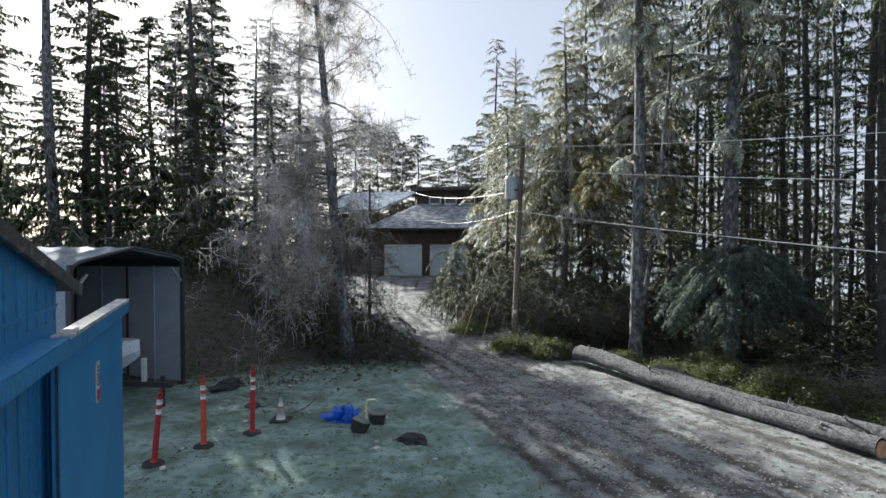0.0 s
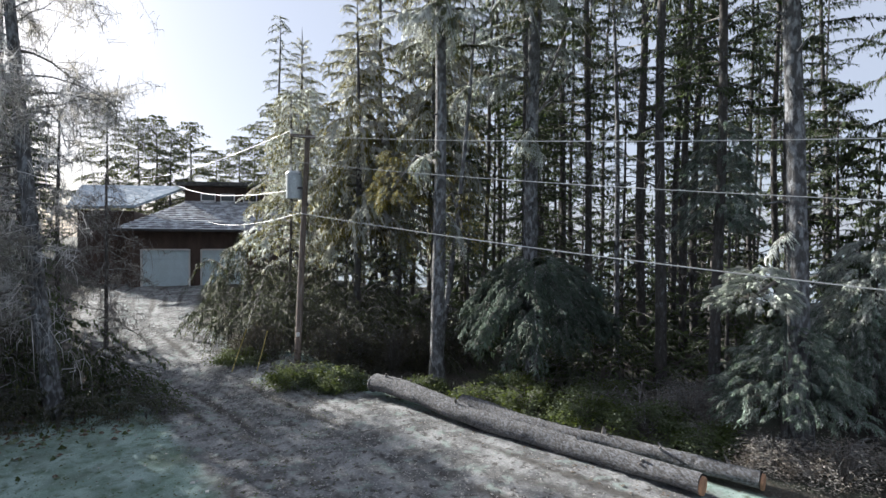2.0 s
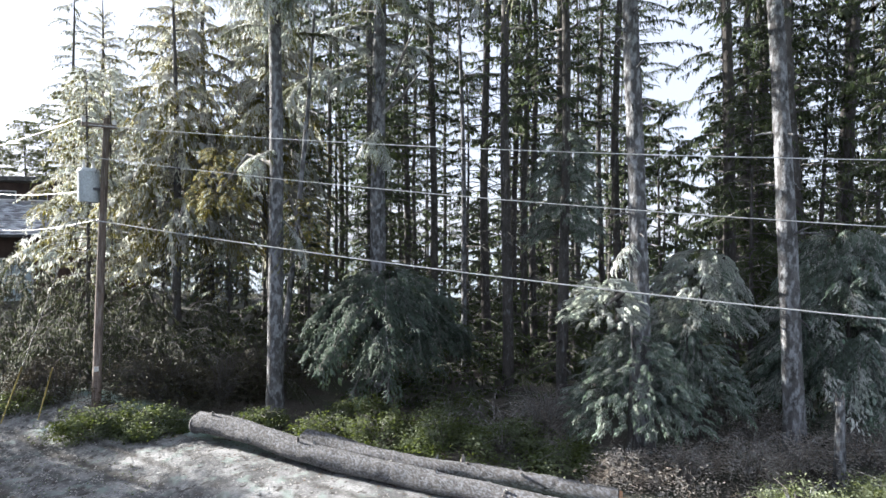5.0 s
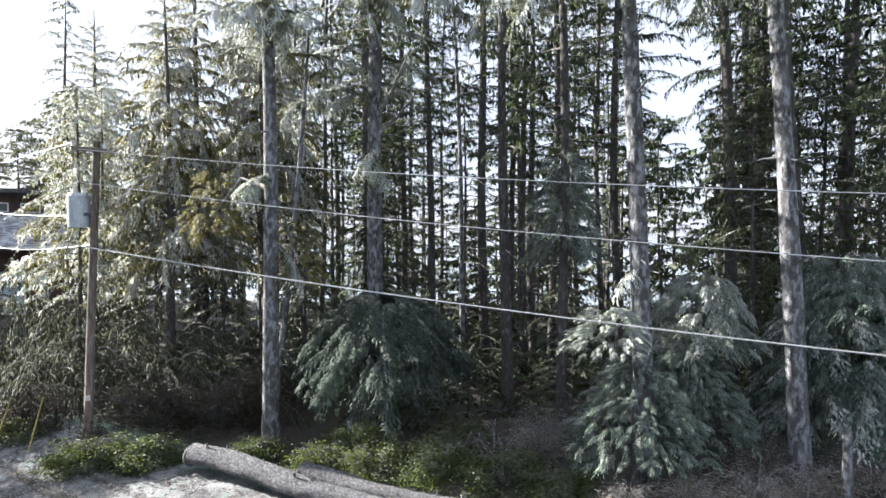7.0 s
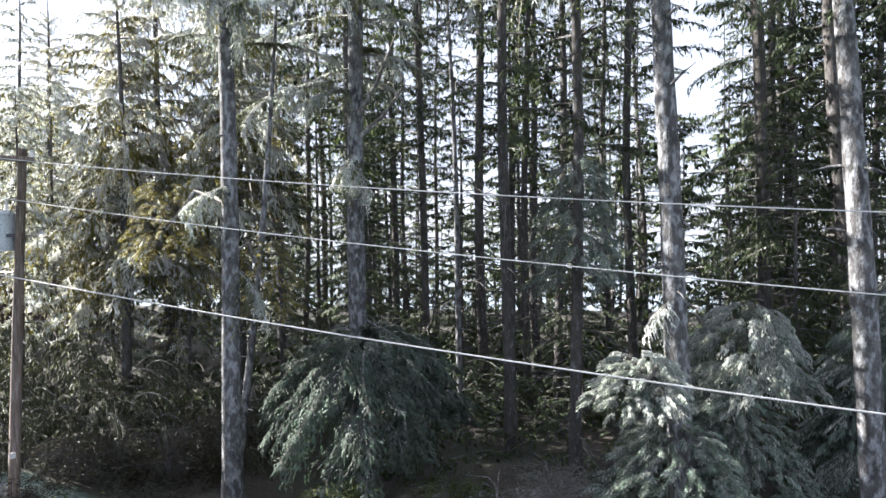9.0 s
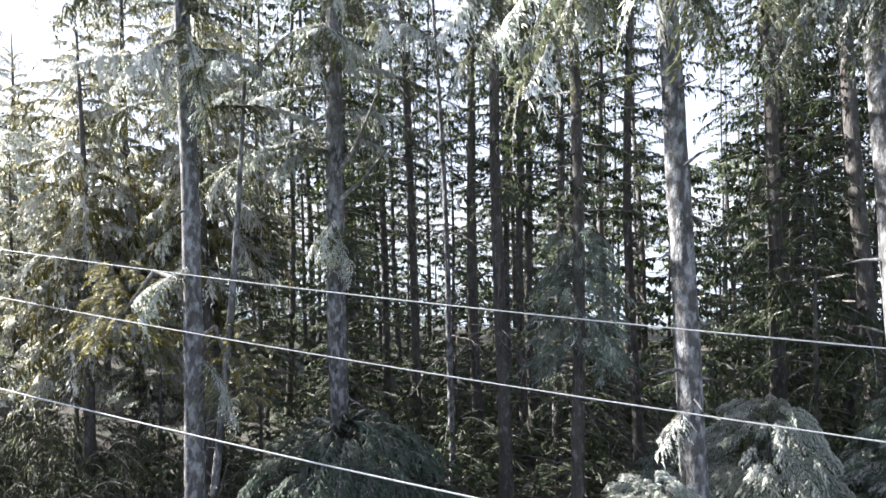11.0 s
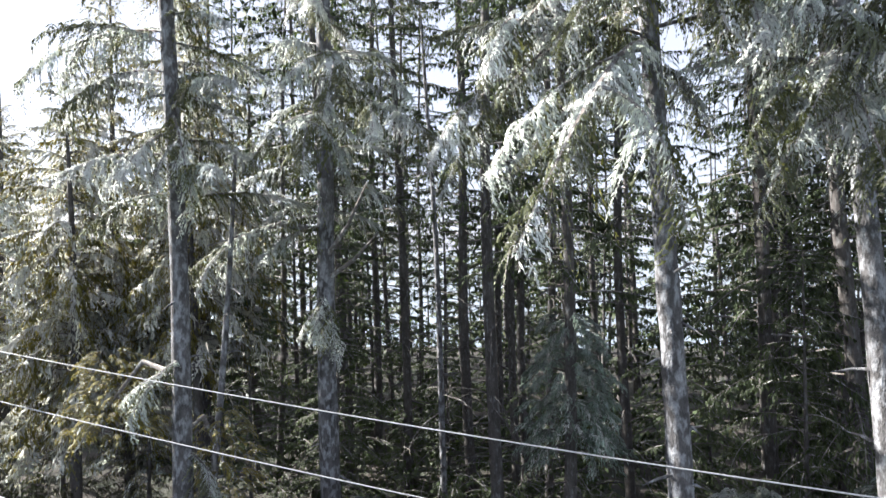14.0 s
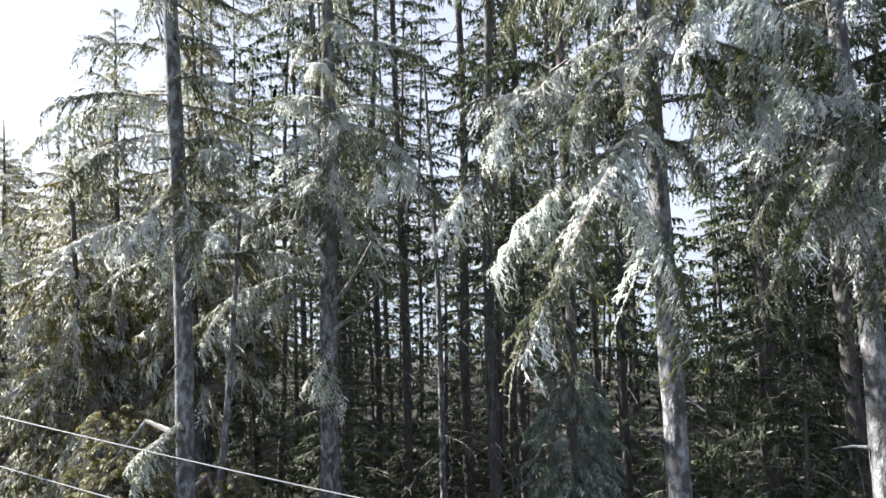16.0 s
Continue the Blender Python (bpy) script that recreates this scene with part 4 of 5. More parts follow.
make_delineator(-4.18, 7.98, 2, 7, "leaning red roadworks post with white bands", REDPL)
make_delineator(-3.75, 8.66, 0, 0, "orange roadworks post with white bands", ORANGE)
make_delineator(-3.24, 9.4, 0, 1, "red roadworks post with white bands", REDPL)
make_delineator(-3.75, 10.9, 0, 0, "orange roadworks post behind the others", ORANGE, 0.78)


FADED = material("sun_faded_orange_plastic", (0.6, 0.3, 0.22), 0.6, 0.2, 6.0, 50.0, 0.1)


def make_cone(x, y):
    c = thing("traffic_cone", pose(x, y, gz(x, y)), "small faded white and orange traffic cone", "traffic cone")
    part("base", blk((-0.17, -0.17, 0), (0.17, 0.17, 0.035), 0.01), RUBBER, c)
    tube("body", [(0, 0, 0.03), (0, 0, 0.2)], [0.085, 0.06], PALE, c, 16)
    tube("collar", [(0, 0, 0.2), (0, 0, 0.27)], [0.06, 0.05], FADED, c, 16, "faded pink-orange plastic collar")
    tube("tip", [(0, 0, 0.27), (0, 0, 0.42)], [0.05, 0.024], PALE, c, 16)


make_cone(-2.96, 10.1)


def make_lump(name, label, cat, x, y, size, mat, seed, z=0.0, sub=3, rough=0.25):
    bm = bmesh.new()
    bmesh.ops.create_icosphere(bm, subdivisions=sub, radius=1.0)
    for v in bm.verts:
        k = 1 + rough * noise.noise(v.co * 1.7 + Vector((seed * 3.1, 0, 0))) + rough * 0.5 * noise.noise(v.co * 4 + Vector((0, seed, 0)))
        v.co = Vector((v.co.x * size[0] * k, v.co.y * size[1] * k, max(-0.15, v.co.z) * size[2] * k))
    ob = part(name, bm, mat, None)
    ob.matrix_basis = pose(x, y, gz(x, y) + z + 0.1 * size[2], 0, 0, seed * 40)
    return tagged(ob, label, cat)


make_lump("tarpaulin", "crumpled bright blue tarpaulin on frosty grass", "tarpaulin", -1.88, 9.95, (0.26, 0.18, 0.17), TARP, 1, rough=0.9)
make_lump("tarpaulin", "crumpled bright blue tarpaulin on frosty grass", "tarpaulin", -1.66, 9.85, (0.14, 0.13, 0.22), TARP, 2, rough=0.9)
make_lump("rubbish_bag", "lumpy black bag lying on frosty grass", "bag", -0.5, 8.95, (0.28, 0.17, 0.11), RUBBER, 4, rough=0.5)
make_lump("rubbish_bag", "dark heap at the foot of the bank", "bag", -4.75, 12.2, (0.4, 0.25, 0.16), RUBBER, 6, rough=0.6)


def make_tub(x, y, tilt, turn, h=0.21, r=0.17):
    ob = thing("plant_tub", pose(x, y, gz(x, y), 0, tilt, turn), "black plastic tub with a frosted top", "tub", "tubs on the grass")
    bm = bmesh.new()
    bmesh.ops.create_cone(bm, cap_ends=True, segments=16, radius1=r * 0.82, radius2=r, depth=h, matrix=Matrix.Translation((0, 0, h / 2)))
    bmesh.ops.bevel(bm, geom=[e for e in bm.edges if len(e.link_faces) == 2 and min(len(f.verts) for f in e.link_faces) != max(len(f.verts) for f in e.link_faces)], offset=0.02, segments=2, affect="EDGES")
    part("tub", bm, RUBBER, ob)
    bm = bmesh.new()
    bmesh.ops.create_cone(bm, cap_ends=True, segments=16, radius1=r * 0.92, radius2=r * 0.8, depth=0.03, matrix=Matrix.Translation((0, 0, h + 0.012)))
    part("soil", bm, material("frosted_soil", (0.2, 0.21, 0.2), 0.95, 0.4, 8, 60, 0.6), ob, "frosted grey soil")


make_tub(-1.45, 9.4, 20, 20, 0.19, 0.17)
make_tub(-1.18, 9.85, 6, 50, 0.17, 0.16)
pipe = thing("bent_pipe", pose(-1.33, 9.62, gz(-1.33, 9.62)), "pale yellow bent plastic pipe standing upright", "pipe")
tube("pipe", [(0, 0, -0.05), (0, 0, 0.44), (0.03, 0, 0.47), (0.17, -0.02, 0.48)], 0.022, PVC, pipe, 10)


def make_litter():
    rng = np.random.default_rng(11)
    for _ in range(14):
        x, y = rng.uniform(-4.2, 0.5), rng.uniform(7.6, 12.5)
        s = rng.uniform(0.02, 0.06)
        ob = part("pebble", blk((-s, -s * 0.7, 0), (s, s * 0.7, s * 0.6), s * 0.25), PALE)
        ob.matrix_basis = pose(x, y, gz(x, y), 0, 0, rng.uniform(0, 180))
        tagged(ob, "small pale stone on frosty grass", "stone", "stones on the grass")
    # tangle of dead branches and rope at the foot of the bank
    t = thing("branch_tangle", Matrix(), "tangle of dead branches on the ground", "branches")
    for _ in range(9):
        x, y = rng.uniform(-4.0, -2.5), rng.uniform(10.4, 11.6)
        a, l = rng.uniform(0, 6.28), rng.uniform(0.3, 0.8)
        z = gz(x, y)
        tube("branch", [(x, y, z + 0.03), (x + math.cos(a) * l * 0.5, y + math.sin(a) * l * 0.5, z + rng.uniform(0.05, 0.16)), (x + math.cos(a) * l, y + math.sin(a) * l, z + rng.uniform(0.02, 0.3))], [0.018, 0.013, 0.005], TWIG, t, 5)
    b = thing("brush_pile", Matrix(), "heap of bare dead branches by the trees", "brush pile")
    for _ in range(30):
        x, y = rng.normal(8.45, 0.35), rng.normal(11.3, 0.35)
        a, l = rng.uniform(0, 6.28), rng.uniform(0.4, 1.0)
        z = gz(x, y)
        tube("branch", [(x, y, z + 0.02), (x + math.cos(a) * l * 0.5, y + math.sin(a) * l * 0.5, z + rng.uniform(0.25, 0.6)), (x + math.cos(a) * l, y + math.sin(a) * l, z + rng.uniform(0.1, 0.5))], [0.02, 0.016, 0.005], TWIG, b, 5)


make_litter()


def make_stumps():
    for name, x, y, h, r, label in (("snapped_post", 10.55, 6.42, 1.3, 0.075, "short weathered snapped tree post"), ("snapped_post", 3.74, 16.7, 0.55, 0.07, "short bleached stub beside the log")):
        ob = thing(name, pose(x, y, gz(x, y)), label, "stump")
        v, f, _ = trunk_arrays(np.random.default_rng(int(x * 10)), h, r, sides=10, wob=0.01, top=r * 0.8)
        part("stem", mesh_of("stem", v, f, [BARK], smooth=False), None, ob)
        for k in range(3):
            tube("splinter", [(0.05 * math.cos(k * 2), 0.05 * math.sin(k * 2), h - 0.05), (0.06 * math.cos(k * 2), 0.06 * math.sin(k * 2), h + 0.06 + 0.04 * k)], [0.025, 0.006], TWIG, ob, 5)


make_stumps()


# ---- trees ----
def near_kinds(coarse):
    out = []
    for k, length in enumerate((0.8, 1.2, 1.7, 2.3, 3.0, 3.8)):
        for j in range(2):
            rng = np.random.default_rng(100 + 10 * k + j)
            if coarse:
                v, f, i, w = curtain_arrays(rng, length, 0.24, 0.5 + 0.18 * j, 0.16, 0.08, 0.036, 2, 0.055, 0.007, 0.0165, 0.36 + 0.06 * k, 0.6, sag=1.4, loose=0.5, soft=True)
            else:
                v, f, i, w = curtain_arrays(rng, length, 0.16, 0.32 + 0.14 * j, 0.066, 0.05, 0.016, 3, 0.03, 0.0036, 0.0086, 0.31 + 0.05 * k, 0.56, sag=1.2, loose=0.6, soft=True)
            out.append((length, mesh_of("bough", v, f, [GOLDEN if coarse else NEEDLE, TWIG, SUN_PLUME if coarse else HOAR], i, True, w)))
    return out


BOUGHS = near_kinds(False)
BOUGHS_FAR = near_kinds(True)


def add_bough(tree, at, way, length, rng, far=False):
    kinds = sorted(BOUGHS_FAR if far else BOUGHS, key=lambda e: abs(e[0] - length))[:2]
    l, me = kinds[int(rng.integers(0, 2))]
    ob = new("bough", me)
    ob.parent = tree
    ob.matrix_basis = bough_way(at, way, length / l)
    return ob


def tree_base(name, label, x, y, group=""):
    return thing(name, pose(x, y, gz(x, y)), label, "tree", group)


def near_tree(label, x, y, height, radius, lean, low, high, reach, count, seed, stubs=18, aims=(), bark=None, far=False):
    """A tall spruce close by: lichened trunk, and boughs that are parts of their own. aims: (start height, tip) of single boughs."""
    rng = np.random.default_rng(seed)
    t = tree_base("spruce_tree", label, x, y, "tall spruces by the drive")
    z0 = gz(x, y)
    v, f, pts = trunk_arrays(rng, height, radius, lean, 16, 0.05, stubs, 0.008 if far else 0.03)
    part("trunk", mesh_of("trunk", v, f, [bark or BARK], smooth=True), None, t)

    def on_trunk(z):
        return (float(np.interp(z, pts[:, 2], pts[:, 0])), float(np.interp(z, pts[:, 2], pts[:, 1])), z)

    for i in range(count):
        f = (i + rng.random()) / count
        z = low + (high - low) * f - z0
        a = i * 2.399 + rng.normal(0, 0.4)
        l = reach * (1 - (0.86 if far else 0.55) * f) * rng.uniform(0.55, 1.15)
        add_bough(t, on_trunk(z), (math.cos(a), math.sin(a), rng.normal(0.02, 0.12) + (1.1 * f ** 3 if far else 0)), l, rng, far)
    for z, tip in aims:
        s = Vector(on_trunk(z - z0))
        w = Vector((tip[0] - x, tip[1] - y, tip[2] - z0)) - s
        flat = math.hypot(w.x, w.y)
        add_bough(t, s, (w.x, w.y, w.z + 0.22 * flat), w.length * 1.08, rng, far)
        # side boughs off the same limb
        for k in range(1 + int(w.length > 2.2)):
            u = 0.45 + 0.25 * k
            side = Vector((-w.y, w.x, 0)).normalized() * (1 if k % 2 else -1)
            p = s + w * u + Vector((0, 0, 0.2 * flat * u * (1 - u) * 2))
            add_bough(t, p, w.normalized() * 0.7 + side * 0.6 - Vector((0, 0, 0.15)), w.length * (0.55 - 0.1 * k), rng, far)
    return t, on_trunk


near_tree("tall lichened spruce with drooping boughs", 5.13, 14.66, 20, 0.165, (-0.006, -0.003), 7.7, 15.0, 2.1, 38, 21,
                             aims=((8.9, (4.2, 13.6, 8.0)), (9.8, (3.5, 14.2, 9.0)), (9.2, (5.0, 13.4, 7.8)), (5.5, (4.3, 13.9, 5.0)), (4.2, (5.7, 14.0, 3.3)), (10.4, (3.2, 15.0, 9.6))))
tree_two, on_two = near_tree("tall lichened spruce with dead limbs", 7.72, 14.85, 21, 0.205, (-0.008, -0.012), 7.6, 15.5, 2.4, 36, 22,
                             aims=((7.7, (5.4, 15.2, 6.7)), (7.5, (6.3, 14.5, 6.9)), (6.3, (7.0, 14.1, 5.6)), (6.1, (7.4, 13.9, 5.4)), (9.4, (6.0, 12.4, 8.4)), (10.4, (6.6, 11.8, 9.2)), (9.8, (8.2, 12.2, 8.6))))
near_tree("big lichened spruce with frosted hanging boughs", 9.72, 9.15, 20, 0.18, (-0.03, 0.022), 9.3, 15, 2.9, 28, 23, 26,
                                 aims=((9.6, (6.17, 8.2, 7.55)), (10.1, (7.1, 11.2, 8.2)), (9.2, (7.1, 9.5, 7.9)), (10.8, (7.0, 10.4, 9.0)), (10.9, (7.75, 7.7, 9.3)), (11.3, (8.3, 7.2, 9.6)), (10.4, (8.9, 6.8, 8.6)), (3.7, (9.0, 9.2, 3.3)), (11.7, (6.6, 9.0, 10.4))))
near_tree("slender lichened spruce leaning slightly", 11.0, 7.15, 19, 0.165, (0.02, 0.065), 9.0, 14, 2.6, 34, 24, 20,
                             aims=((9.2, (8.2, 6.95, 8.2)), (8.8, (8.3, 6.9, 7.4)), (9.8, (9.0, 5.6, 8.6)), (9.2, (9.6, 8.2, 8.0))))
near_tree("leaning frosted spruce with plumed boughs", 5.45, 20.7, 14.0, 0.14, (-0.01, 0.02), 3.6, 13.9, 2.6, 88, 25, 10, bark=BARK_DARK, far=True,
                               aims=((5.2, (4.36, 19.1, 4.2)), (6.4, (5.16, 19.4, 5.5)), (7.2, (3.9, 19.6, 6.4)), (8.0, (4.2, 19.3, 7.4)), (6.0, (3.4, 20.4, 5.0)), (9.0, (3.9, 19.8, 8.4))))
near_tree("frosted spruce with long plumed boughs behind the pole", 3.3, 25.8, 11.5, 0.15, (0.0, 0.0), 3.4, 11.4, 2.6, 84, 26, 10, bark=BARK_DARK, far=True)
near_tree("frosted spruce with long plumed boughs among the trunks", 7.2, 20.3, 15.5, 0.17, (-0.015, 0.0), 5.6, 15.4, 2.9, 84, 27, 12, bark=BARK_DARK, far=True)
near_tree("frosted spruce with heavy white plumes", 4.3, 19.6, 11.0, 0.13, (0.0, 0.01), 3.7, 11.0, 2.5, 74, 28, 8, bark=BARK_DARK, far=True)
near_tree("frosted spruce with heavy white plumes", 6.3, 18.2, 11.5, 0.13, (0.0, 0.0), 5.0, 11.4, 2.3, 60, 29, 8, bark=BARK_DARK, far=True)
for z, way, l in ((6.9, (-0.05, -1.0, 0.75), 2.0), (6.5, (0.2, -1.0, 0.6), 1.6)):
    s = Vector(on_two(z + 0.3))
    w = Vector(way).normalized()
    tube("dead_limb", [s, s + w * l * 0.5 + Vector((0.05, 0, -0.05)), s + w * l], [0.05, 0.035, 0.012], TWIG, tree_two, 7, "bleached dead limb")
s = Vector(on_two(7.7))
tube("dead_limb", [s, s + Vector((-0.8, 0.2, 0.1)), s + Vector((-1.9, 0.5, -0.25))], [0.055, 0.04, 0.012], TWIG, tree_two, 7, "bleached dead limb")


def weeping_kinds(rime, mat=FROSTED):
    out = []
    for k, length in enumerate((0.45, 0.7, 1.0)):
        rng = np.random.default_rng(500 + k)
        v, f, i, w = curtain_arrays(rng, length, 0.3, 0.8, 0.085, 0.045, 0.026, 3, 0.034, 0.0042, 0.0098, 0.2 + 0.04 * k, rime, 0.05, 0.9, 0.2, 0.55, True)
        out.append((length, mesh_of("bough", v, f, [mat, TWIG, HOAR], i, True, w)))
    return out


WEEPING, WEEPING_WHITE, WEEPING_GREEN = weeping_kinds(0.2), weeping_kinds(0.8), weeping_kinds(0.0, SHADE_NEEDLE)
# boughs whose yellow-green carries the sunlight in its colour
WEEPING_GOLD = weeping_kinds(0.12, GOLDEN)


def young_spruce(label, x, y, height, reach, seed, low=0.0, kinds=WEEPING, squash=1.0, mass=1.0, limb=None, inner=0.2, fine=1.0):
    """A low dense spruce: tier over tier of drooping boughs, like a heap of skirts round a short stem."""
    rng = np.random.default_rng(seed)
    t = thing("young_spruce", pose(x, y, gz(x, y)), label, "tree")
    if limb:
        tube("limb", [limb, (limb[0] * 0.5, limb[1] * 0.5, limb[2] + 0.2), (0, 0, (low + height) / 2)], [0.05, 0.04, 0.02], TWIG, t, 7)
    else:
        v, f, _ = trunk_arrays(rng, height * 0.9, 0.05, sides=8, wob=0.03, top=0.012)
        part("trunk", mesh_of("trunk", v, f, [BARK_DARK], smooth=True), None, t)
    count = int(84 * mass * reach * max(0.8, (height - low) / 1.6))
    for i in range(count):
        h = (i + rng.random()) / count
        a = i * 2.399 + rng.normal(0, 0.35)
        b = a + rng.normal(0, 0.15 + 0.8 * (1 - fine))
        span = reach * math.sqrt(max(0.05, 1 - (0.93 * h) ** 2)) * (1 + 0.12 * math.sin(3 * a + seed)) * rng.uniform(0.8, 1.08)
        start = rng.uniform(inner, 0.8) * span
        z = low + (height - low) * (0.22 + 0.76 * h * (1 - 0.25 * (start / reach) ** 2))
        want = max(0.32, 1.15 * (span - start)) * fine
        l, me = min(kinds, key=lambda e: abs(e[0] - want))
        ob = new("bough", me)
        ob.parent = t
        ob.matrix_basis = bough_way((start * math.cos(a), start * math.sin(a) * squash, z), (math.cos(b), math.sin(b) * squash, rng.uniform(-0.1, 0.25) + rng.uniform(0, 1.2) * (1 - fine)), want / l, rng.normal(0, 12))
    return t


young_spruce("dense drooping blue-green young spruce", 9.0, 8.9, 2.1, 1.2, 31, 0.3, mass=2.7, inner=0.55, fine=0.62)
# clump whitened with extra hoarfrost, so its sunlight sits partly in the colour
young_spruce("frosted bushy spruce clump lit by the sun", 8.55, 9.1, 3.05, 0.72, 32, 2.15, WEEPING_WHITE, mass=3.0, inner=0.45, fine=0.62, limb=(1.0, 0.05, 2.6))
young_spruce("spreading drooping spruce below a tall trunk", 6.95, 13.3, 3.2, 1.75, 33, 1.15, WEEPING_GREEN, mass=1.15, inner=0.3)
# whitened likewise, in place of sun on its frosted boughs
young_spruce("drooping spruce in front of the wood", 11.2, 8.9, 3.7, 0.95, 34, 1.9, WEEPING_WHITE, mass=1.2)
young_spruce("drooping spruce beside the slender trunk", 13.1, 7.1, 4.2, 1.5, 35, 0.3, mass=1.2)
young_spruce("rounded young spruce at the foot of the wood", 10.7, 8.9, 2.3, 1.05, 36, 0.3, mass=2.2, inner=0.5, fine=0.7)
young_spruce("hanging spruce boughs round a slim stem", 10.2, 11.35, 6.3, 0.75, 38, 3.4, limb=(0.15, 0.15, 4.6))
young_spruce("hanging boughs beside the trunk, coloured yellow-green as if sunlit", 5.75, 14.75, 4.7, 0.62, 39, 2.9, WEEPING_GOLD, mass=1.1, limb=(-0.6, -0.1, 4.4), inner=0.3, fine=0.75)
young_spruce("hanging boughs before the dark thicket, coloured yellow-green as if sunlit", 4.35, 15.6, 5.6, 0.75, 40, 3.9, WEEPING_GOLD, mass=1.1, limb=(0.75, -0.9, 5.2), inner=0.3, fine=0.75)
young_spruce("low drooping spruce behind the tall trunk", 12.3, 10.6, 2.6, 1.2, 37, 0.3)


# trees of the wood, from a few kinds that are copied
def wood_tree(label, seed, height, radius, low, reach, count, detail, mat, bark, lean=(0, 0), droop=0.3, hang=0.23, stubs=14, dead=0, rime=0.0, flat=0.3, full=0.85):
    rng = np.random.default_rng(seed)
    t = thing("spruce_tree", Matrix(), label, "tree", "trees of the wood")
    v, f, _ = trunk_arrays(rng, height, radius, lean, 10, 0.07, stubs, 0.01)
    part("trunk", mesh_of("trunk", v, f, [bark], smooth=True), None, t)
    v, f, i, w = crown_arrays(rng, low, height * 0.995, reach, count, detail, droop, hang, rime=rime, flat=flat, full=full)
    part("crown", mesh_of("crown", v, f, [mat, TWIG, HOAR], i, True, w), None, t)
    out = []
    for _ in range(dead):
        z, a, l = rng.uniform(1.2, low + 2.5), rng.uniform(0, 6.28), rng.uniform(0.5, 1.7)
        u = np.linspace(0, 1, 5)[:, None]
        w = np.array([math.cos(a), math.sin(a), rng.normal(0.1, 0.25)])
        line = np.array([lean[0] * z, lean[1] * z, z]) + u * l * w - np.array([0, 0, 0.35 * l]) * u * u + rng.normal(0, 0.04, (5, 3)) * u
        vv, ff = tube_arrays(line, np.linspace(0.02, 0.005, 5), 3, False)
        out.append(((vv, ff, np.zeros(len(ff), dtype=int)), Matrix()))
    if out:
        v, f, i = merge(out)
        tagged(part("deadwood", mesh_of("deadwood", v, f, [BARK_DARK], i), None, t, "bare dead lower branches"), kind="stuff")
    return t


def place(proto, spots, seed):
    rng = np.random.default_rng(seed)
    for n, (x, y, *s) in enumerate(spots):
        m = pose(x, y, gz(x, y), rng.normal(0, 0.8), rng.normal(0, 0.8), rng.uniform(0, 360))
        k = s[0] if s else rng.uniform(0.88, 1.12)
        proto.scale = (k, k, k)
        if n:
            proto_copy = copy_thing(proto, m)
        else:
            first, fk = m, k
    proto.scale = (fk, fk, fk)
    proto.matrix_basis = first @ Matrix.Diagonal((fk, fk, fk, 1))


POLE_SPRUCE = wood_tree("tall bare-stemmed spruce of the wood", 41, 25, 0.15, 6.6, 3.2, 96, 1, NEEDLE_DARK, BARK_DARK, dead=34)
place(POLE_SPRUCE, ((11.15, 14.15, 1.0), (13.6, 17.6), (14.2, 23.5), (13.0, 27.0), (15.7, 17.4), (18.7, 8.7), (27.6, 20.7)), 1)
POLE_SPRUCE_B = wood_tree("tall dark spruce with thin high crown", 42, 24, 0.13, 7.0, 3.0, 92, 1, NEEDLE_DARK, BARK_DARK, (0.01, -0.01), dead=34)
place(POLE_SPRUCE_B, ((10.35, 11.5), (10.5, 23.8), (16.9, 26.5), (15.3, 13.6), (23.3, 21.6), (16.0, 29.8), (20.5, 18.0), (12.4, 19.0)), 2)
LEAFY = wood_tree("leafy spruce with drooping boughs down its stem", 43, 22, 0.17, 1.4, 3.0, 120, 1, NEEDLE_DARK, BARK_DARK, droop=0.4, hang=0.23)
place(LEAFY, ((15.3, 10.1), (18.6, 11.4), (15.4, 8.7), (21.0, 7.5), (8.6, 25.0, 0.85), (22.0, 12.5), (17.5, 5.5)), 3)
LEAFY_B = wood_tree("frost-dusted spruce with wide boughs", 44, 16, 0.15, 1.5, 3.2, 80, 1, NEEDLE, BARK_DARK, droop=0.45, hang=0.23, rime=0.36)
place(LEAFY_B, ((2.7, 28.4, 0.8), (6.1, 30.2, 0.74), (10.6, 26.3), (13.2, 32.0), (25.0, 9.0), (13.9, 4.0)), 4)
CEDAR_TREE = wood_tree("slim frosted cedar with drooping sprays by the pole", 45, 8.0, 0.065, 2.6, 1.7, 95, 1, CEDAR, BARK_DARK, droop=0.5, hang=0.2, stubs=4, rime=0.42, full=0.65)
place(CEDAR_TREE, ((2.3, 20.9, 1.0), (4.1, 20.6, 0.85), (3.2, 22.4, 1.05), (5.6, 19.8, 0.78)), 5)
YARD = wood_tree("dark spreading spruce beyond the carport", 46, 15, 0.22, 0.3, 3.9, 170, 2, NEEDLE_DARK, BARK_DARK, droop=0.25, hang=0.34, full=0.7)
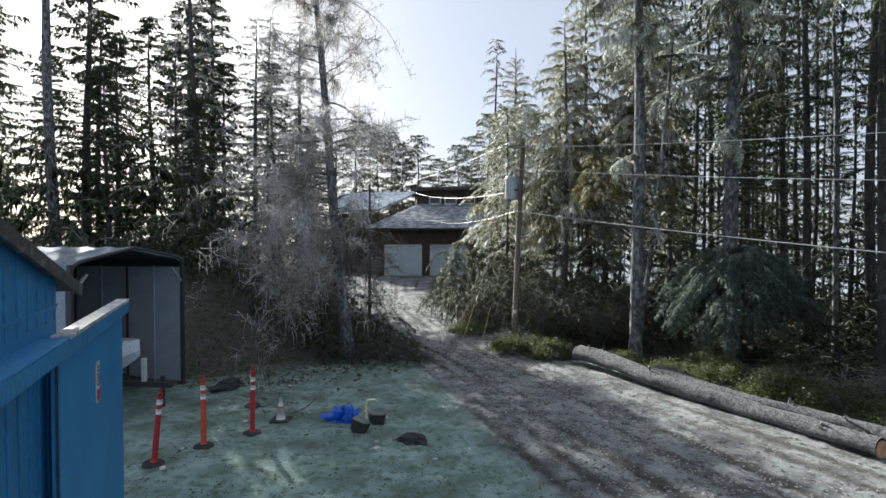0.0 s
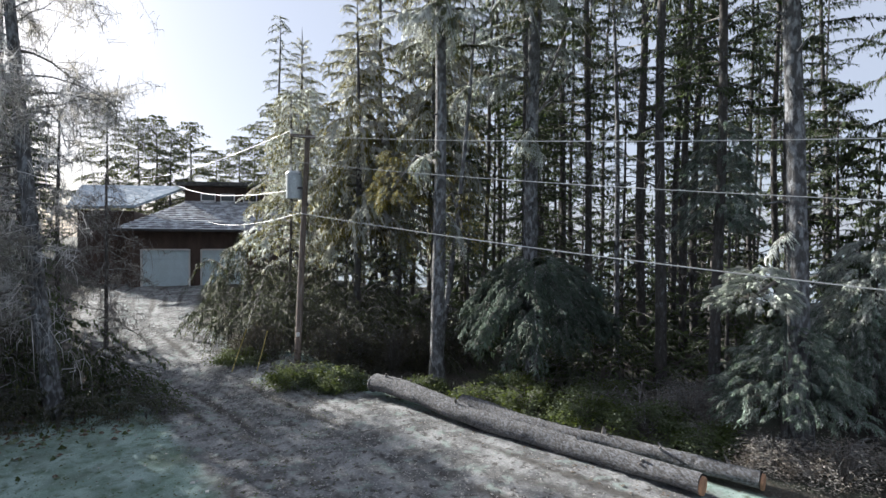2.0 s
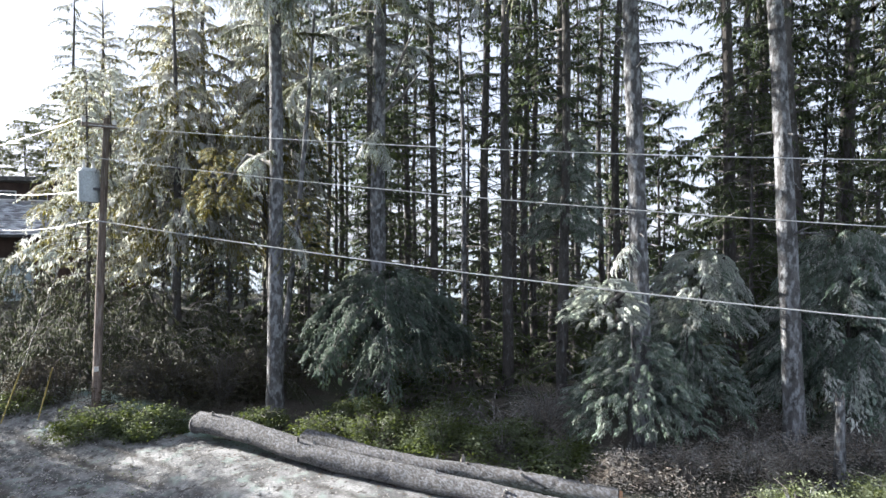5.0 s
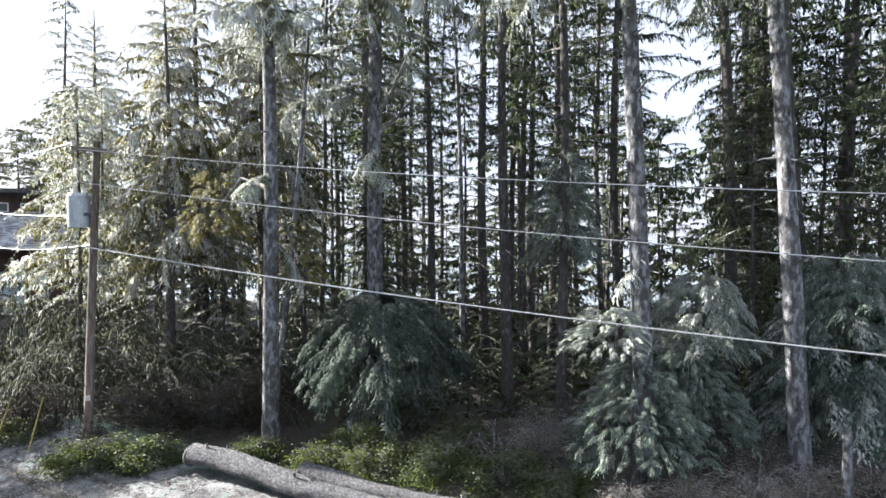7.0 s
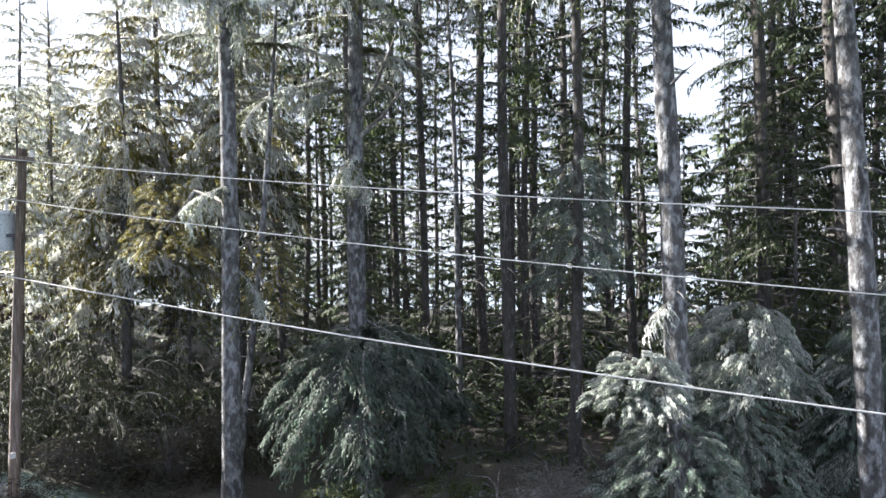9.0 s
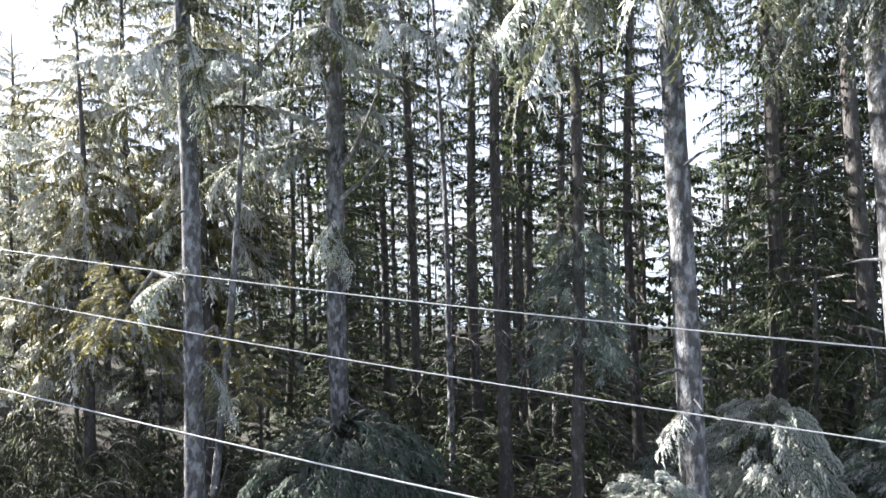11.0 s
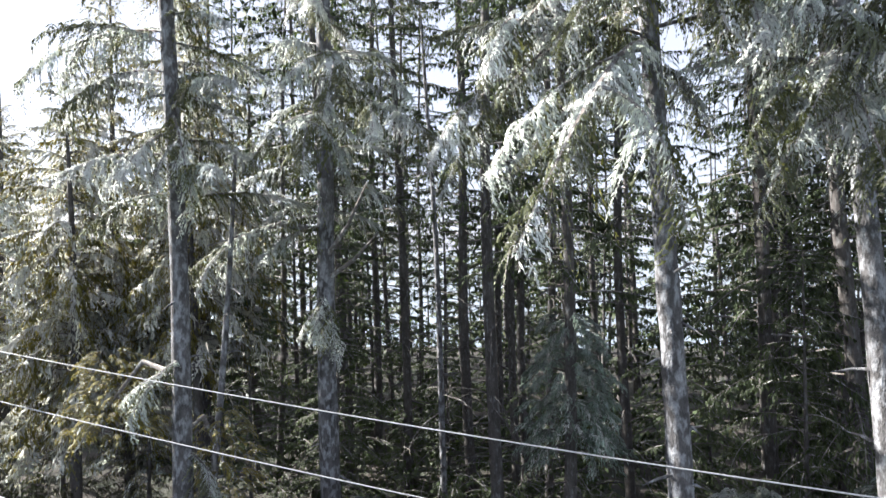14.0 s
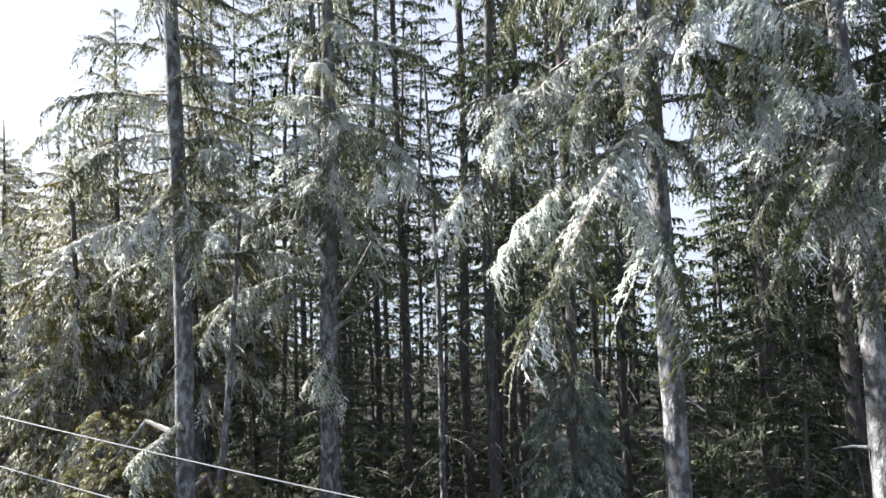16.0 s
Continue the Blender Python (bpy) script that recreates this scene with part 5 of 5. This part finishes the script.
place(YARD, ((-16.7, 26.2, 1.05), (-10.5, 25.5, 0.8), (-13.5, 23.0, 0.62), (-18.0, 22.0, 0.7), (-20.5, 21.0), (-12.0, 27.0, 0.8), (-24.0, 28.0), (-9.6, 31.0, 0.58), (-21.0, 34.0), (-15.0, 35.0, 0.85), (-28.0, 22.0), (-26.0, 14.0), (-15.2, 22.0, 0.55), (-12.6, 21.0, 0.5), (-11.2, 23.6, 0.62), (-9.2, 23.2, 0.55), (-7.4, 24.6, 0.58), (-9.0, 20.6, 0.42), (-6.2, 26.6, 0.42), (-16.8, 20.2, 0.5), (-5.2, 22.4, 0.4), (-13.8, 26.5, 0.75)), 6)
FAR = wood_tree("distant spruce behind the house", 47, 15, 0.2, 0.4, 5.2, 130, 2, NEEDLE, BARK_DARK, hang=0.42, full=0.55)
place(FAR, ((-2.7, 60.0, 0.85), (-5.7, 61.0, 0.8), (1.5, 58.0, 0.8), (-8.5, 55.0, 0.8), (4.0, 50.0, 0.9), (-13.0, 50.0, 0.8), (8.0, 46.0, 0.9), (12.0, 52.0, 0.9), (-0.5, 62.0, 0.75), (-4.2, 58.0, 0.7), (-7.2, 63.0, 0.8), (3.0, 56.0, 0.75)), 7)
FAR_POLE = wood_tree("tall dark spruce deep in the wood", 48, 24, 0.1, 4.8, 3.0, 50, 2, NEEDLE_DARK, BARK_DARK, dead=34)
rng_far = np.random.default_rng(9)
far_spots = []
while len(far_spots) < 44:
    a, r = rng_far.uniform(0.12, 1.5), rng_far.uniform(24, 56)
    x, y = r * math.sin(a) + 1.0, r * math.cos(a) + 4.0
    if x - 0.9 > 0.33 * (y - 3.4) and not 57 < math.degrees(math.atan2(x - 0.9, y - 3.4)) < 63.5:
        far_spots.append((x, y))
place(FAR_POLE, far_spots, 7)
UNDER = wood_tree("small shaded spruce on the forest floor", 49, 4.2, 0.05, 0.5, 1.6, 24, 2, NEEDLE_DARK, BARK_DARK, stubs=2)
under_spots = []
while len(under_spots) < 36:
    a, r = rng_far.uniform(0.2, 1.45), rng_far.uniform(15, 40)
    x, y = r * math.sin(a) + 1.0, r * math.cos(a) + 4.0
    if x * 0.905 + y * 0.425 > 15.5 and x > 5:
        under_spots.append((x, y, float(rng_far.uniform(0.5, 1.15))))
while len(under_spots) < 104:
    a, r = rng_far.uniform(0.15, 1.5), rng_far.uniform(28, 62)
    x, y = r * math.sin(a) + 1.0, r * math.cos(a) + 4.0
    if x - 0.9 > 0.2 * (y - 3.4):
        under_spots.append((x, y, float(rng_far.uniform(1.3, 2.3))))
under_spots += [(24.5, 20.5, 2.0), (27.5, 16.5, 2.4), (30.0, 22.5, 2.7), (24.0, 25.0, 2.2), (31.0, 28.0, 2.8), (35.0, 19.0, 2.8)]
place(UNDER, under_spots, 12)
MIDDLE = wood_tree("half-grown dark spruce between the tall stems", 55, 9.0, 0.07, 0.4, 2.1, 92, 1, NEEDLE_DARK, BARK_DARK, stubs=3, droop=0.4, full=0.6)
place(MIDDLE, ((8.9, 17.0, 0.7), (10.3, 19.4, 0.9), (12.0, 21.5, 1.1), (14.6, 19.8, 1.15), (13.4, 13.9, 0.8), (14.4, 11.6, 0.85), (14.0, 9.2, 0.8), (16.4, 10.2, 1.0), (19.6, 9.8, 1.2), (16.6, 7.6, 1.0), (14.4, 6.4, 0.85), (9.2, 22.6, 1.0), (7.6, 18.6, 0.75), (23.5, 11.5, 1.3), (12.2, 26.0, 1.3), (16.5, 27.5, 1.4)), 21)
CROWDED = wood_tree("tall crowded spruce with a deep dark crown", 56, 23, 0.12, 6.5, 2.7, 90, 2, NEEDLE_DARK, BARK_DARK, (-0.01, 0.0), dead=20)
place(CROWDED, ((9.3, 17.6), (11.4, 20.6), (13.1, 24.4), (16.6, 19.4), (17.6, 7.2), (22.2, 10.0), (9.6, 26.6), (19.2, 27.4), (13.8, 14.8), (14.3, 16.5), (19.5, 11.3), (16.8, 9.4)), 22)


# the thin snag, the rimed tree and the lone trunk
def bare_tree(label, name, x, y, height, radius, lean, limbs, seed, low, reach, twigs, bark, mat=None, fork=5.0, aside=None):
    """Trunk, crooked limbs with side branches, and fine hanging twiglets."""
    rng = np.random.default_rng(seed)
    t = tree_base(name, label, x, y)
    v, f, pts = trunk_arrays(rng, height, radius, lean, 12, 0.05, 10)
    part("trunk", mesh_of("trunk", v, f, [bark], smooth=True), None, t)
    u = np.linspace(0, 1, 7)

    def crooked(s, w, l, sag, bend):
        return s + l * u[:, None] * w - np.stack([0 * u, 0 * u, sag * l * u ** 2], 1) + np.cumsum(rng.normal(0, bend * l, (7, 3)), 0) * u[:, None]

    for i in range(limbs):
        z = low + (height * 0.97 - low) * (i + rng.random()) / limbs
        a = i * 2.399 + rng.normal(0, 0.5)
        if aside and z < aside and (z < 2.6 or rng.random() < 0.7):
            a = rng.uniform(2.0, 4.6)
        l = reach * (1.1 - 0.75 * z / height) * rng.uniform(0.5, 1.15)
        s = np.array([np.interp(z, pts[:, 2], pts[:, 0]), np.interp(z, pts[:, 2], pts[:, 1]), z])
        w = np.array([math.cos(a), math.sin(a), rng.normal(0.25, 0.3)])
        lines = [(crooked(s, w, l, rng.uniform(0.1, 0.7), 0.05), 0.004 + 0.011 * l * (1 - u))]
        for _ in range(int(fork * l)):
            k = rng.uniform(0.2, 0.95)
            b = np.array([np.interp(k, u, lines[0][0][:, c]) for c in range(3)])
            d = w * 0.5 + rng.normal(0, 0.6, 3)
            lines.append((crooked(b, d, l * rng.uniform(0.2, 0.5), rng.uniform(0.2, 0.9), 0.06), 0.002 + 0.004 * (1 - u)))
        vs, ff, idx, off = [], [], [], 0
        for line, r in lines:
            vv, g = tube_arrays(line, r, 4, False)
            ff += [tuple(q + off for q in h) for h in g]
            idx += [1] * len(g)
            vs.append(vv)
            off += len(vv)
        n = int(twigs * l)
        if n:
            pick = rng.integers(0, len(lines), n)
            k = rng.uniform(0.15, 1, n)
            b = np.array([[np.interp(k[q], u, lines[pick[q]][0][:, c]) for c in range(3)] for q in range(n)])
            d = rng.normal(0, 0.85, (n, 3))
            tl = rng.uniform(0.1, 0.45, n)[:, None]
            mid, tip = b + d * tl * 0.5 + np.array([0, 0, 0.1]) * tl, b + d * tl * 0.6 - np.array([0, 0, 0.5]) * tl
            wd = np.cross(d, rng.normal(0, 1, (n, 3)))
            wd = wd / (np.linalg.norm(wd, axis=1, keepdims=True) + 1e-9) * 0.005
            vs.append(np.stack([b - wd, b + wd, mid + wd, mid - wd, tip], 1).reshape(-1, 3))
            for q in range(n):
                o = off + q * 5
                ff += [(o, o + 1, o + 2, o + 3), (o + 3, o + 2, o + 4)]
            idx += [0] * (2 * n)
        part("limb", mesh_of("limb", np.concatenate(vs), ff, [mat or RIME, TWIG], idx), None, t)
    return t


bare_tree("thin broken dead snag among the spruces", "dead_snag", 5.4, 15.3, 8.7, 0.075, (0.085, -0.035), 12, 51, 1.5, 0.8, 6, BARK)
bare_tree("thin pale crooked dead tree among the stems", "dead_snag", 11.6, 16.3, 13.0, 0.09, (-0.03, 0.0), 14, 57, 2.0, 1.3, 4, BARK)
bare_tree("bare rimed tree with hanging lichen twigs", "bare_tree", -2.5, 15.0, 13.0, 0.16, (-0.1, 0.01), 68, 52, 1.8, 2.9, 230, BARK, aside=5.5)
bare_tree("leafless twiggy tree before the house wing", "bare_tree", -2.9, 21.6, 5.2, 0.06, (0.02, 0.0), 34, 58, 0.5, 1.9, 70, BARK_DARK, TWIG)
bare_tree("leafless twiggy tree before the house wing", "bare_tree", -4.6, 24.0, 7.0, 0.08, (0.0, 0.0), 40, 59, 0.8, 2.4, 70, BARK_DARK, TWIG)
RIMED = wood_tree("rime-white tree glowing against the light", 53, 14.0, 0.17, 2.0, 2.6, 100, 1, RIME, BARK_DARK, droop=0.4, rime=0.25)
place(RIMED, ((-9.8, 22.5, 1.0), (-7.6, 22.5, 0.7), (-6.4, 25.0, 0.8), (-8.6, 27.2, 0.82)), 8)
bare_tree("lone tall grey trunk beyond the carport", "bare_tree", -14.0, 20.1, 19.0, 0.2, (-0.02, 0.0), 20, 54, 9.0, 2.4, 40, BARK)


# ---- undergrowth ----
def shrub(label, name, x, y, size, leaves, leaf, mat, seed, stems=14, cat="shrub", broad=0.28, thick=0.014, stem=None):
    rng = np.random.default_rng(seed)
    s = thing(name, pose(x, y, gz(x, y)), label, cat)

    def spots(n):
        # clumps of leaves inside an uneven mound
        k = rng.normal(0, 1, (46, 3))
        k /= np.linalg.norm(k, axis=1, keepdims=True)
        k[:, 2] = np.abs(k[:, 2])
        k *= np.array(size) * (0.55 + 0.45 * rng.random((46, 1)))
        c = k[rng.integers(0, 46, n)] + rng.normal(0, 0.16, (n, 3)) * np.array([size[0], size[1], size[2] * 0.8])
        c[:, 2] = np.abs(c[:, 2])
        return c

    v, f = leaf_arrays(rng, leaves, spots, leaf, broad=broad)
    part("foliage", mesh_of("foliage", v, f, [mat]), None, s)
    vs, fs, off = [], [], 0
    for _ in range(stems):
        a = rng.uniform(0, 6.28)
        tip = np.array([math.cos(a) * size[0] * rng.uniform(0.3, 1), math.sin(a) * size[1] * rng.uniform(0.3, 1), size[2] * rng.uniform(0.4, 1.1)])
        vv, ff = tube_arrays([(0, 0, -0.05), tip * (0.45, 0.45, 0.95), tip], [thick, thick * 0.65, thick * 0.25], 4)
        vs.append(vv)
        fs += [tuple(q + off for q in g) for g in ff]
        off += len(vv)
    tagged(part("brushwood", mesh_of("brushwood", np.concatenate(vs), fs, [stem or TWIG]), None, s), kind="stuff")
    return s


shrub("low bright green shrub on the verge", "shrub", 2.1, 15.75, (0.8, 0.55, 0.5), 7500, 0.05, LEAF, 61)
shrub("low bright green shrub beside the log", "shrub", 2.95, 15.2, (0.65, 0.5, 0.45), 6000, 0.05, LEAF, 62)
for n, (x, y, rx, ry, h) in enumerate(((4.6, 14.2, 0.6, 0.5, 0.35), (5.4, 13.1, 0.75, 0.6, 0.4), (6.1, 12.2, 0.8, 0.6, 0.5), (6.8, 11.3, 0.85, 0.6, 0.55), (7.5, 10.4, 0.85, 0.65, 0.6), (7.9, 9.4, 0.7, 0.6, 0.5), (6.3, 13.4, 0.8, 0.6, 0.5), (7.7, 12.0, 0.9, 0.7, 0.6))):
    shrub("low leafy evergreen growth behind the logs", "undergrowth", x, y, (rx, ry, h), 5200, 0.05, LEAF, 200 + n, 36, "undergrowth", 0.26, 0.007)
for n, (x, y, rx, ry, h) in enumerate(((8.2, 8.5, 0.7, 0.5, 0.5), (8.9, 7.9, 0.85, 0.6, 0.6), (9.6, 7.3, 0.85, 0.6, 0.65), (10.4, 6.9, 0.9, 0.6, 0.6), (11.4, 7.9, 1.1, 0.8, 0.7), (11.7, 6.4, 1.1, 0.9, 0.7), (8.7, 10.6, 0.9, 0.8, 0.7), (9.6, 11.4, 1.1, 0.9, 0.8))):
    shrub("frosted grey-brown dead bramble heap", "bramble", x, y, (rx, ry, h), 3400, 0.05, BRUSH, 210 + n, 150, "bramble", 0.12, 0.006)
shrub("pale green frosted shrub near the road", "shrub", 8.7, 6.3, (0.9, 0.6, 0.5), 7500, 0.04, PALELEAF, 67)
shrub("pale green frosted shrub near the road", "shrub", 9.9, 5.5, (0.9, 0.7, 0.5), 7500, 0.04, PALELEAF, 68)
shrub("brown bramble thicket below the pole", "bramble", 3.3, 16.7, (1.3, 0.6, 1.0), 7000, 0.06, DEAD, 69, 110, "bramble", 0.14, 0.007, BARK_DARK)
shrub("brown bramble thicket below the pole", "bramble", 1.2, 18.0, (1.0, 0.7, 0.8), 5000, 0.06, DEAD, 73, 70, "bramble", 0.14, 0.007, BARK_DARK)
shrub("brown bramble thicket at the edge of the wood", "bramble", 4.5, 16.2, (1.0, 0.7, 1.1), 6000, 0.06, DEAD, 74, 90, "bramble", 0.14, 0.007, BARK_DARK)
shrub("dark thicket beside the tall trunk", "bramble", 5.7, 16.8, (1.5, 1.0, 1.2), 7000, 0.06, DEAD, 70, 90, "bramble", 0.14, 0.008, BARK_DARK)
shrub("green verge shrubs at the bend", "shrub", 0.9, 17.7, (0.7, 0.5, 0.4), 4000, 0.05, LEAF, 71)


def canopy_kinds(base, coarse, count, rime):
    """Dense low evergreen growth about 1.6 m in radius and 2 m high, to be scaled."""
    out = []
    for n in range(3):
        rng = np.random.default_rng(base + n)
        kinds = [curtain_arrays(rng, l, 0.25, 0.8, 0.15, 0.1, 0.045, 3, 0.045, 0.006, 0.011, 0.3, rime, 0.05, 0.9, 0.35, soft=True) for l in (0.7, 1.0, 1.4)] if not coarse else [curtain_arrays(rng, l, 0.25, 0.8, 0.24, 0.22, 0.1, 2, 0.11, 0.014, 0.033, 0.32, rime, 0.05, 0.9, 0.35, soft=True) for l in (0.8, 1.1, 1.5)]
        many = []
        for i in range(count):
            a, r = rng.uniform(0, 6.28), math.sqrt(rng.random())
            b = a + rng.normal(0, 0.8)
            many.append((kinds[int(rng.integers(0, 3))], bough_way((1.5 * r * math.cos(a), 1.5 * r * math.sin(a), 2.0 * (1 - 0.5 * r * r) * rng.uniform(0.15, 1.0)), (math.cos(b), math.sin(b), 0.3), rng.uniform(0.8, 1.25))))
        v, f, i, w = merge(many)
        out.append(mesh_of("canopy", v, f, [SHADE_THICKET if not coarse else NEEDLE_DARK, TWIG, NEEDLE], i, True, w))
    return out


CANOPY_DENSE = canopy_kinds(850, False, 60, 0.04)
CANOPY = canopy_kinds(800, True, 60, 0.03)


def thicket(label, x, y, rx, ry, h, seed, mat, count=12):
    """Dense dark low cedar growth: many hanging boughs on short stems."""
    rng = np.random.default_rng(seed)
    t = thing("thicket", pose(x, y, gz(x, y)), label, "thicket")
    ob = new("canopy", CANOPY_DENSE[seed % 3] if mat == SHADE_THICKET else CANOPY[seed % 3])
    ob.parent = t
    ob.matrix_basis = pose(0, 0, -0.1, 0, 0, 90 * (seed % 4)) @ Matrix.Diagonal((max(rx, 0.6) / 1.9, max(ry, 0.6) / 1.9, h / 2.1, 1))
    for _ in range(count):
        a, r = rng.uniform(0, 6.28), math.sqrt(rng.random()) * 0.7
        p = np.array([rx * r * math.cos(a), ry * r * math.sin(a), 0])
        tube("stem", [p - (0, 0, 0.2), p + (0, 0, h * 0.25)], [0.03, 0.01], BARK_DARK, t, 5)
    return t


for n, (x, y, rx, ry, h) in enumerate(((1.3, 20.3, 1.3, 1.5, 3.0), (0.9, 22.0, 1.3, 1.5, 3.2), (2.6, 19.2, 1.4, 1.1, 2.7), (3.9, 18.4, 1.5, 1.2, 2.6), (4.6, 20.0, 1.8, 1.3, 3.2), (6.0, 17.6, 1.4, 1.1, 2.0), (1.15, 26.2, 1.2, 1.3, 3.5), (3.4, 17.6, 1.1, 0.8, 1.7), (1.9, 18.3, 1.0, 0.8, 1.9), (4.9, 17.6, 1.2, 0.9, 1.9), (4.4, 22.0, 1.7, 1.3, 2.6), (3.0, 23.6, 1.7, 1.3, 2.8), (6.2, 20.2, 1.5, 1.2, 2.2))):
    thicket("dark drooping cedar thicket behind the pole", x, y, rx, ry, h, 300 + n, SHADE_THICKET)
thicket("dark undergrowth on the bank under the rimed tree", -4.4, 17.6, 1.7, 1.6, 2.2, 83, NEEDLE_DARK, 9)
thicket("dark undergrowth on the bank under the rimed tree", -2.7, 16.3, 1.2, 1.1, 1.6, 84, NEEDLE_DARK, 5)
thicket("dark undergrowth on the bank under the rimed tree", -6.4, 18.4, 2.0, 1.4, 2.4, 82, NEEDLE_DARK, 9)
thicket("low trailing evergreen at the bend of the drive", -1.6, 15.6, 1.0, 0.7, 0.8, 88, NEEDLE_DARK, 4)
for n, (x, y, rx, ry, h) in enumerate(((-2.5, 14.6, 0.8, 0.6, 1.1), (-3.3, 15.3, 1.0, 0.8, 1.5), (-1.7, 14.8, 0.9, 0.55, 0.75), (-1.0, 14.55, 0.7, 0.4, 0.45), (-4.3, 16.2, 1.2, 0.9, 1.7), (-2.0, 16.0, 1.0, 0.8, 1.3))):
    thicket("dark leafy evergreen round the bare tree's foot", x, y, rx, ry, h, 330 + n, SHADE_THICKET, 6)
thicket("dark hedge above the bank", -8.5, 19.5, 3.0, 1.6, 3.6, 85, NEEDLE_DARK, 14)
thicket("dark hedge behind the carport", -12.5, 19.0, 3.5, 1.8, 5.5, 86, NEEDLE_DARK, 16)
thicket("dark hedge beyond the shed", -19.0, 19.0, 4.0, 2.5, 6.0, 87, NEEDLE_DARK, 18)
thicket("dark undergrowth of the wood", 9.8, 15.0, 2.2, 1.3, 1.5, 88, NEEDLE_DARK)
thicket("dark undergrowth of the wood", 12.6, 12.6, 2.0, 1.6, 1.5, 89, NEEDLE_DARK)
thicket("dark undergrowth of the wood", 6.0, 18.6, 2.4, 1.4, 1.9, 90, NEEDLE_DARK)
thicket("dark undergrowth of the wood", 9.5, 19.5, 3.0, 1.6, 1.8, 91, NEEDLE_DARK)
thicket("dark undergrowth of the wood", 15.5, 11.5, 2.5, 2.0, 1.8, 92, NEEDLE_DARK)
thicket("dark undergrowth of the wood", 14.5, 18.5, 3.5, 2.5, 2.0, 93, NEEDLE_DARK, 16)
thicket("dark undergrowth of the wood", 19.0, 9.0, 3.0, 2.5, 2.2, 94, NEEDLE_DARK, 14)
thicket("dark undergrowth of the wood", 12.0, 17.0, 2.4, 1.8, 1.7, 96, NEEDLE_DARK)
thicket("dark undergrowth of the wood", 17.5, 15.0, 3.2, 2.4, 2.2, 97, NEEDLE_DARK)
thicket("dark undergrowth of the wood", 13.0, 22.5, 3.4, 2.2, 2.2, 98, NEEDLE_DARK)
thicket("dark undergrowth of the wood", 19.5, 20.5, 4.0, 3.0, 2.8, 99, NEEDLE_DARK)
thicket("dark undergrowth of the wood", 24.0, 15.0, 4.0, 3.0, 3.0, 100, NEEDLE_DARK)
thicket("low trailing evergreen at the bend of the drive", -0.8, 15.1, 0.7, 0.6, 0.45, 95, NEEDLE_DARK, 4)


# ---- loose bits on the ground, too many to count ----
def scatter(name, label, cat, mat, count, seed, where, size, flat):
    rng = np.random.default_rng(seed)
    x, y = where(rng, count)
    z = ground_z(x, y) + 0.008
    s = size * rng.uniform(0.4, 1.3, len(x))
    a = rng.uniform(0, 6.28, len(x))
    v, f = [], []
    for k, (dx, dy, dz) in enumerate(((-1, 0, 0), (0, -0.6, 0.1), (1, 0, 0), (0, 0.6, 0.1), (0, 0, 1))):
        h = dz * s * flat
        v.append(np.stack([x + s * (dx * np.cos(a) - dy * np.sin(a)), y + s * (dx * np.sin(a) + dy * np.cos(a)), z + h], 1))
    v = np.stack(v, 1).reshape(-1, 3)
    o = np.arange(len(x))[:, None] * 5
    f = np.concatenate([o + np.array([[i, (i + 1) % 4, 4]]) for i in range(4)])
    return tagged(part(name, mesh_of(name, v, f, [mat]), None), label, cat, kind="stuff")


def on_lawn(rng, n):
    return rng.uniform(-4.6, 2.5, n), 6 + 9 * rng.random(n) ** 1.2


def on_drive(rng, n):
    t = rng.random(n)
    y = 5.5 + 14 * t
    x = np.interp(y, [3.0, 8.4, 14.2, 19.5], [5.6, 3.4, 1.2, -1.0]) + rng.normal(0, 1.0, n)
    return x, y


def on_verge(rng, n):
    y = rng.uniform(6.5, 16.5, n)
    return np.interp(y, [6.0, 8.2, 14.8, 17], [7.6, 6.3, 3.2, 2.2]) + rng.uniform(-0.5, 1.6, n), y


DRYLEAF = material("fallen_brown_leaf", (0.1, 0.07, 0.045), 0.9, 0.4, 8.0, 50.0, 0.1, (0.25, 0.22, 0.18), (0.5, 0.7))
STONE = material("pale_gravel_stone", (0.36, 0.35, 0.335), 0.9, 0.35, 8.0, 60.0, 0.3)
scatter("fallen_leaves", "brown fallen leaves scattered over frosty grass", "leaves", DRYLEAF, 800, 1, on_lawn, 0.022, 0.25)
scatter("loose_gravel", "loose pale stones on the gravel drive", "gravel", STONE, 5000, 2, on_drive, 0.022, 0.8)
scatter("fallen_twigs", "dark bits of bark and needles along the verge", "litter", DRYLEAF, 900, 3, on_verge, 0.03, 0.2)
scatter("frosted_tufts", "pale frosted grass tufts on the lawn", "grass", LEAF, 2500, 4, on_lawn, 0.022, 0.6)


def on_bank(rng, n):
    x, y = rng.uniform(-9.5, -0.6, 6 * n), rng.uniform(12.0, 20.5, 6 * n)
    ok = (-x * 0.55 + y * 0.83 > 12.6 + rng.normal(0, 0.7, 6 * n)) & (road_distance(x, y)[0] > 1.25)
    return x[ok][:n], y[ok][:n]


scatter("bank_litter", "brown leaves and dead bracken on the bank", "leaves", DRYLEAF, 2600, 5, on_bank, 0.06, 0.5)
scatter("bank_grass", "dark green tufts on the bank", "grass", LEAF, 1800, 6, on_bank, 0.055, 1.1)
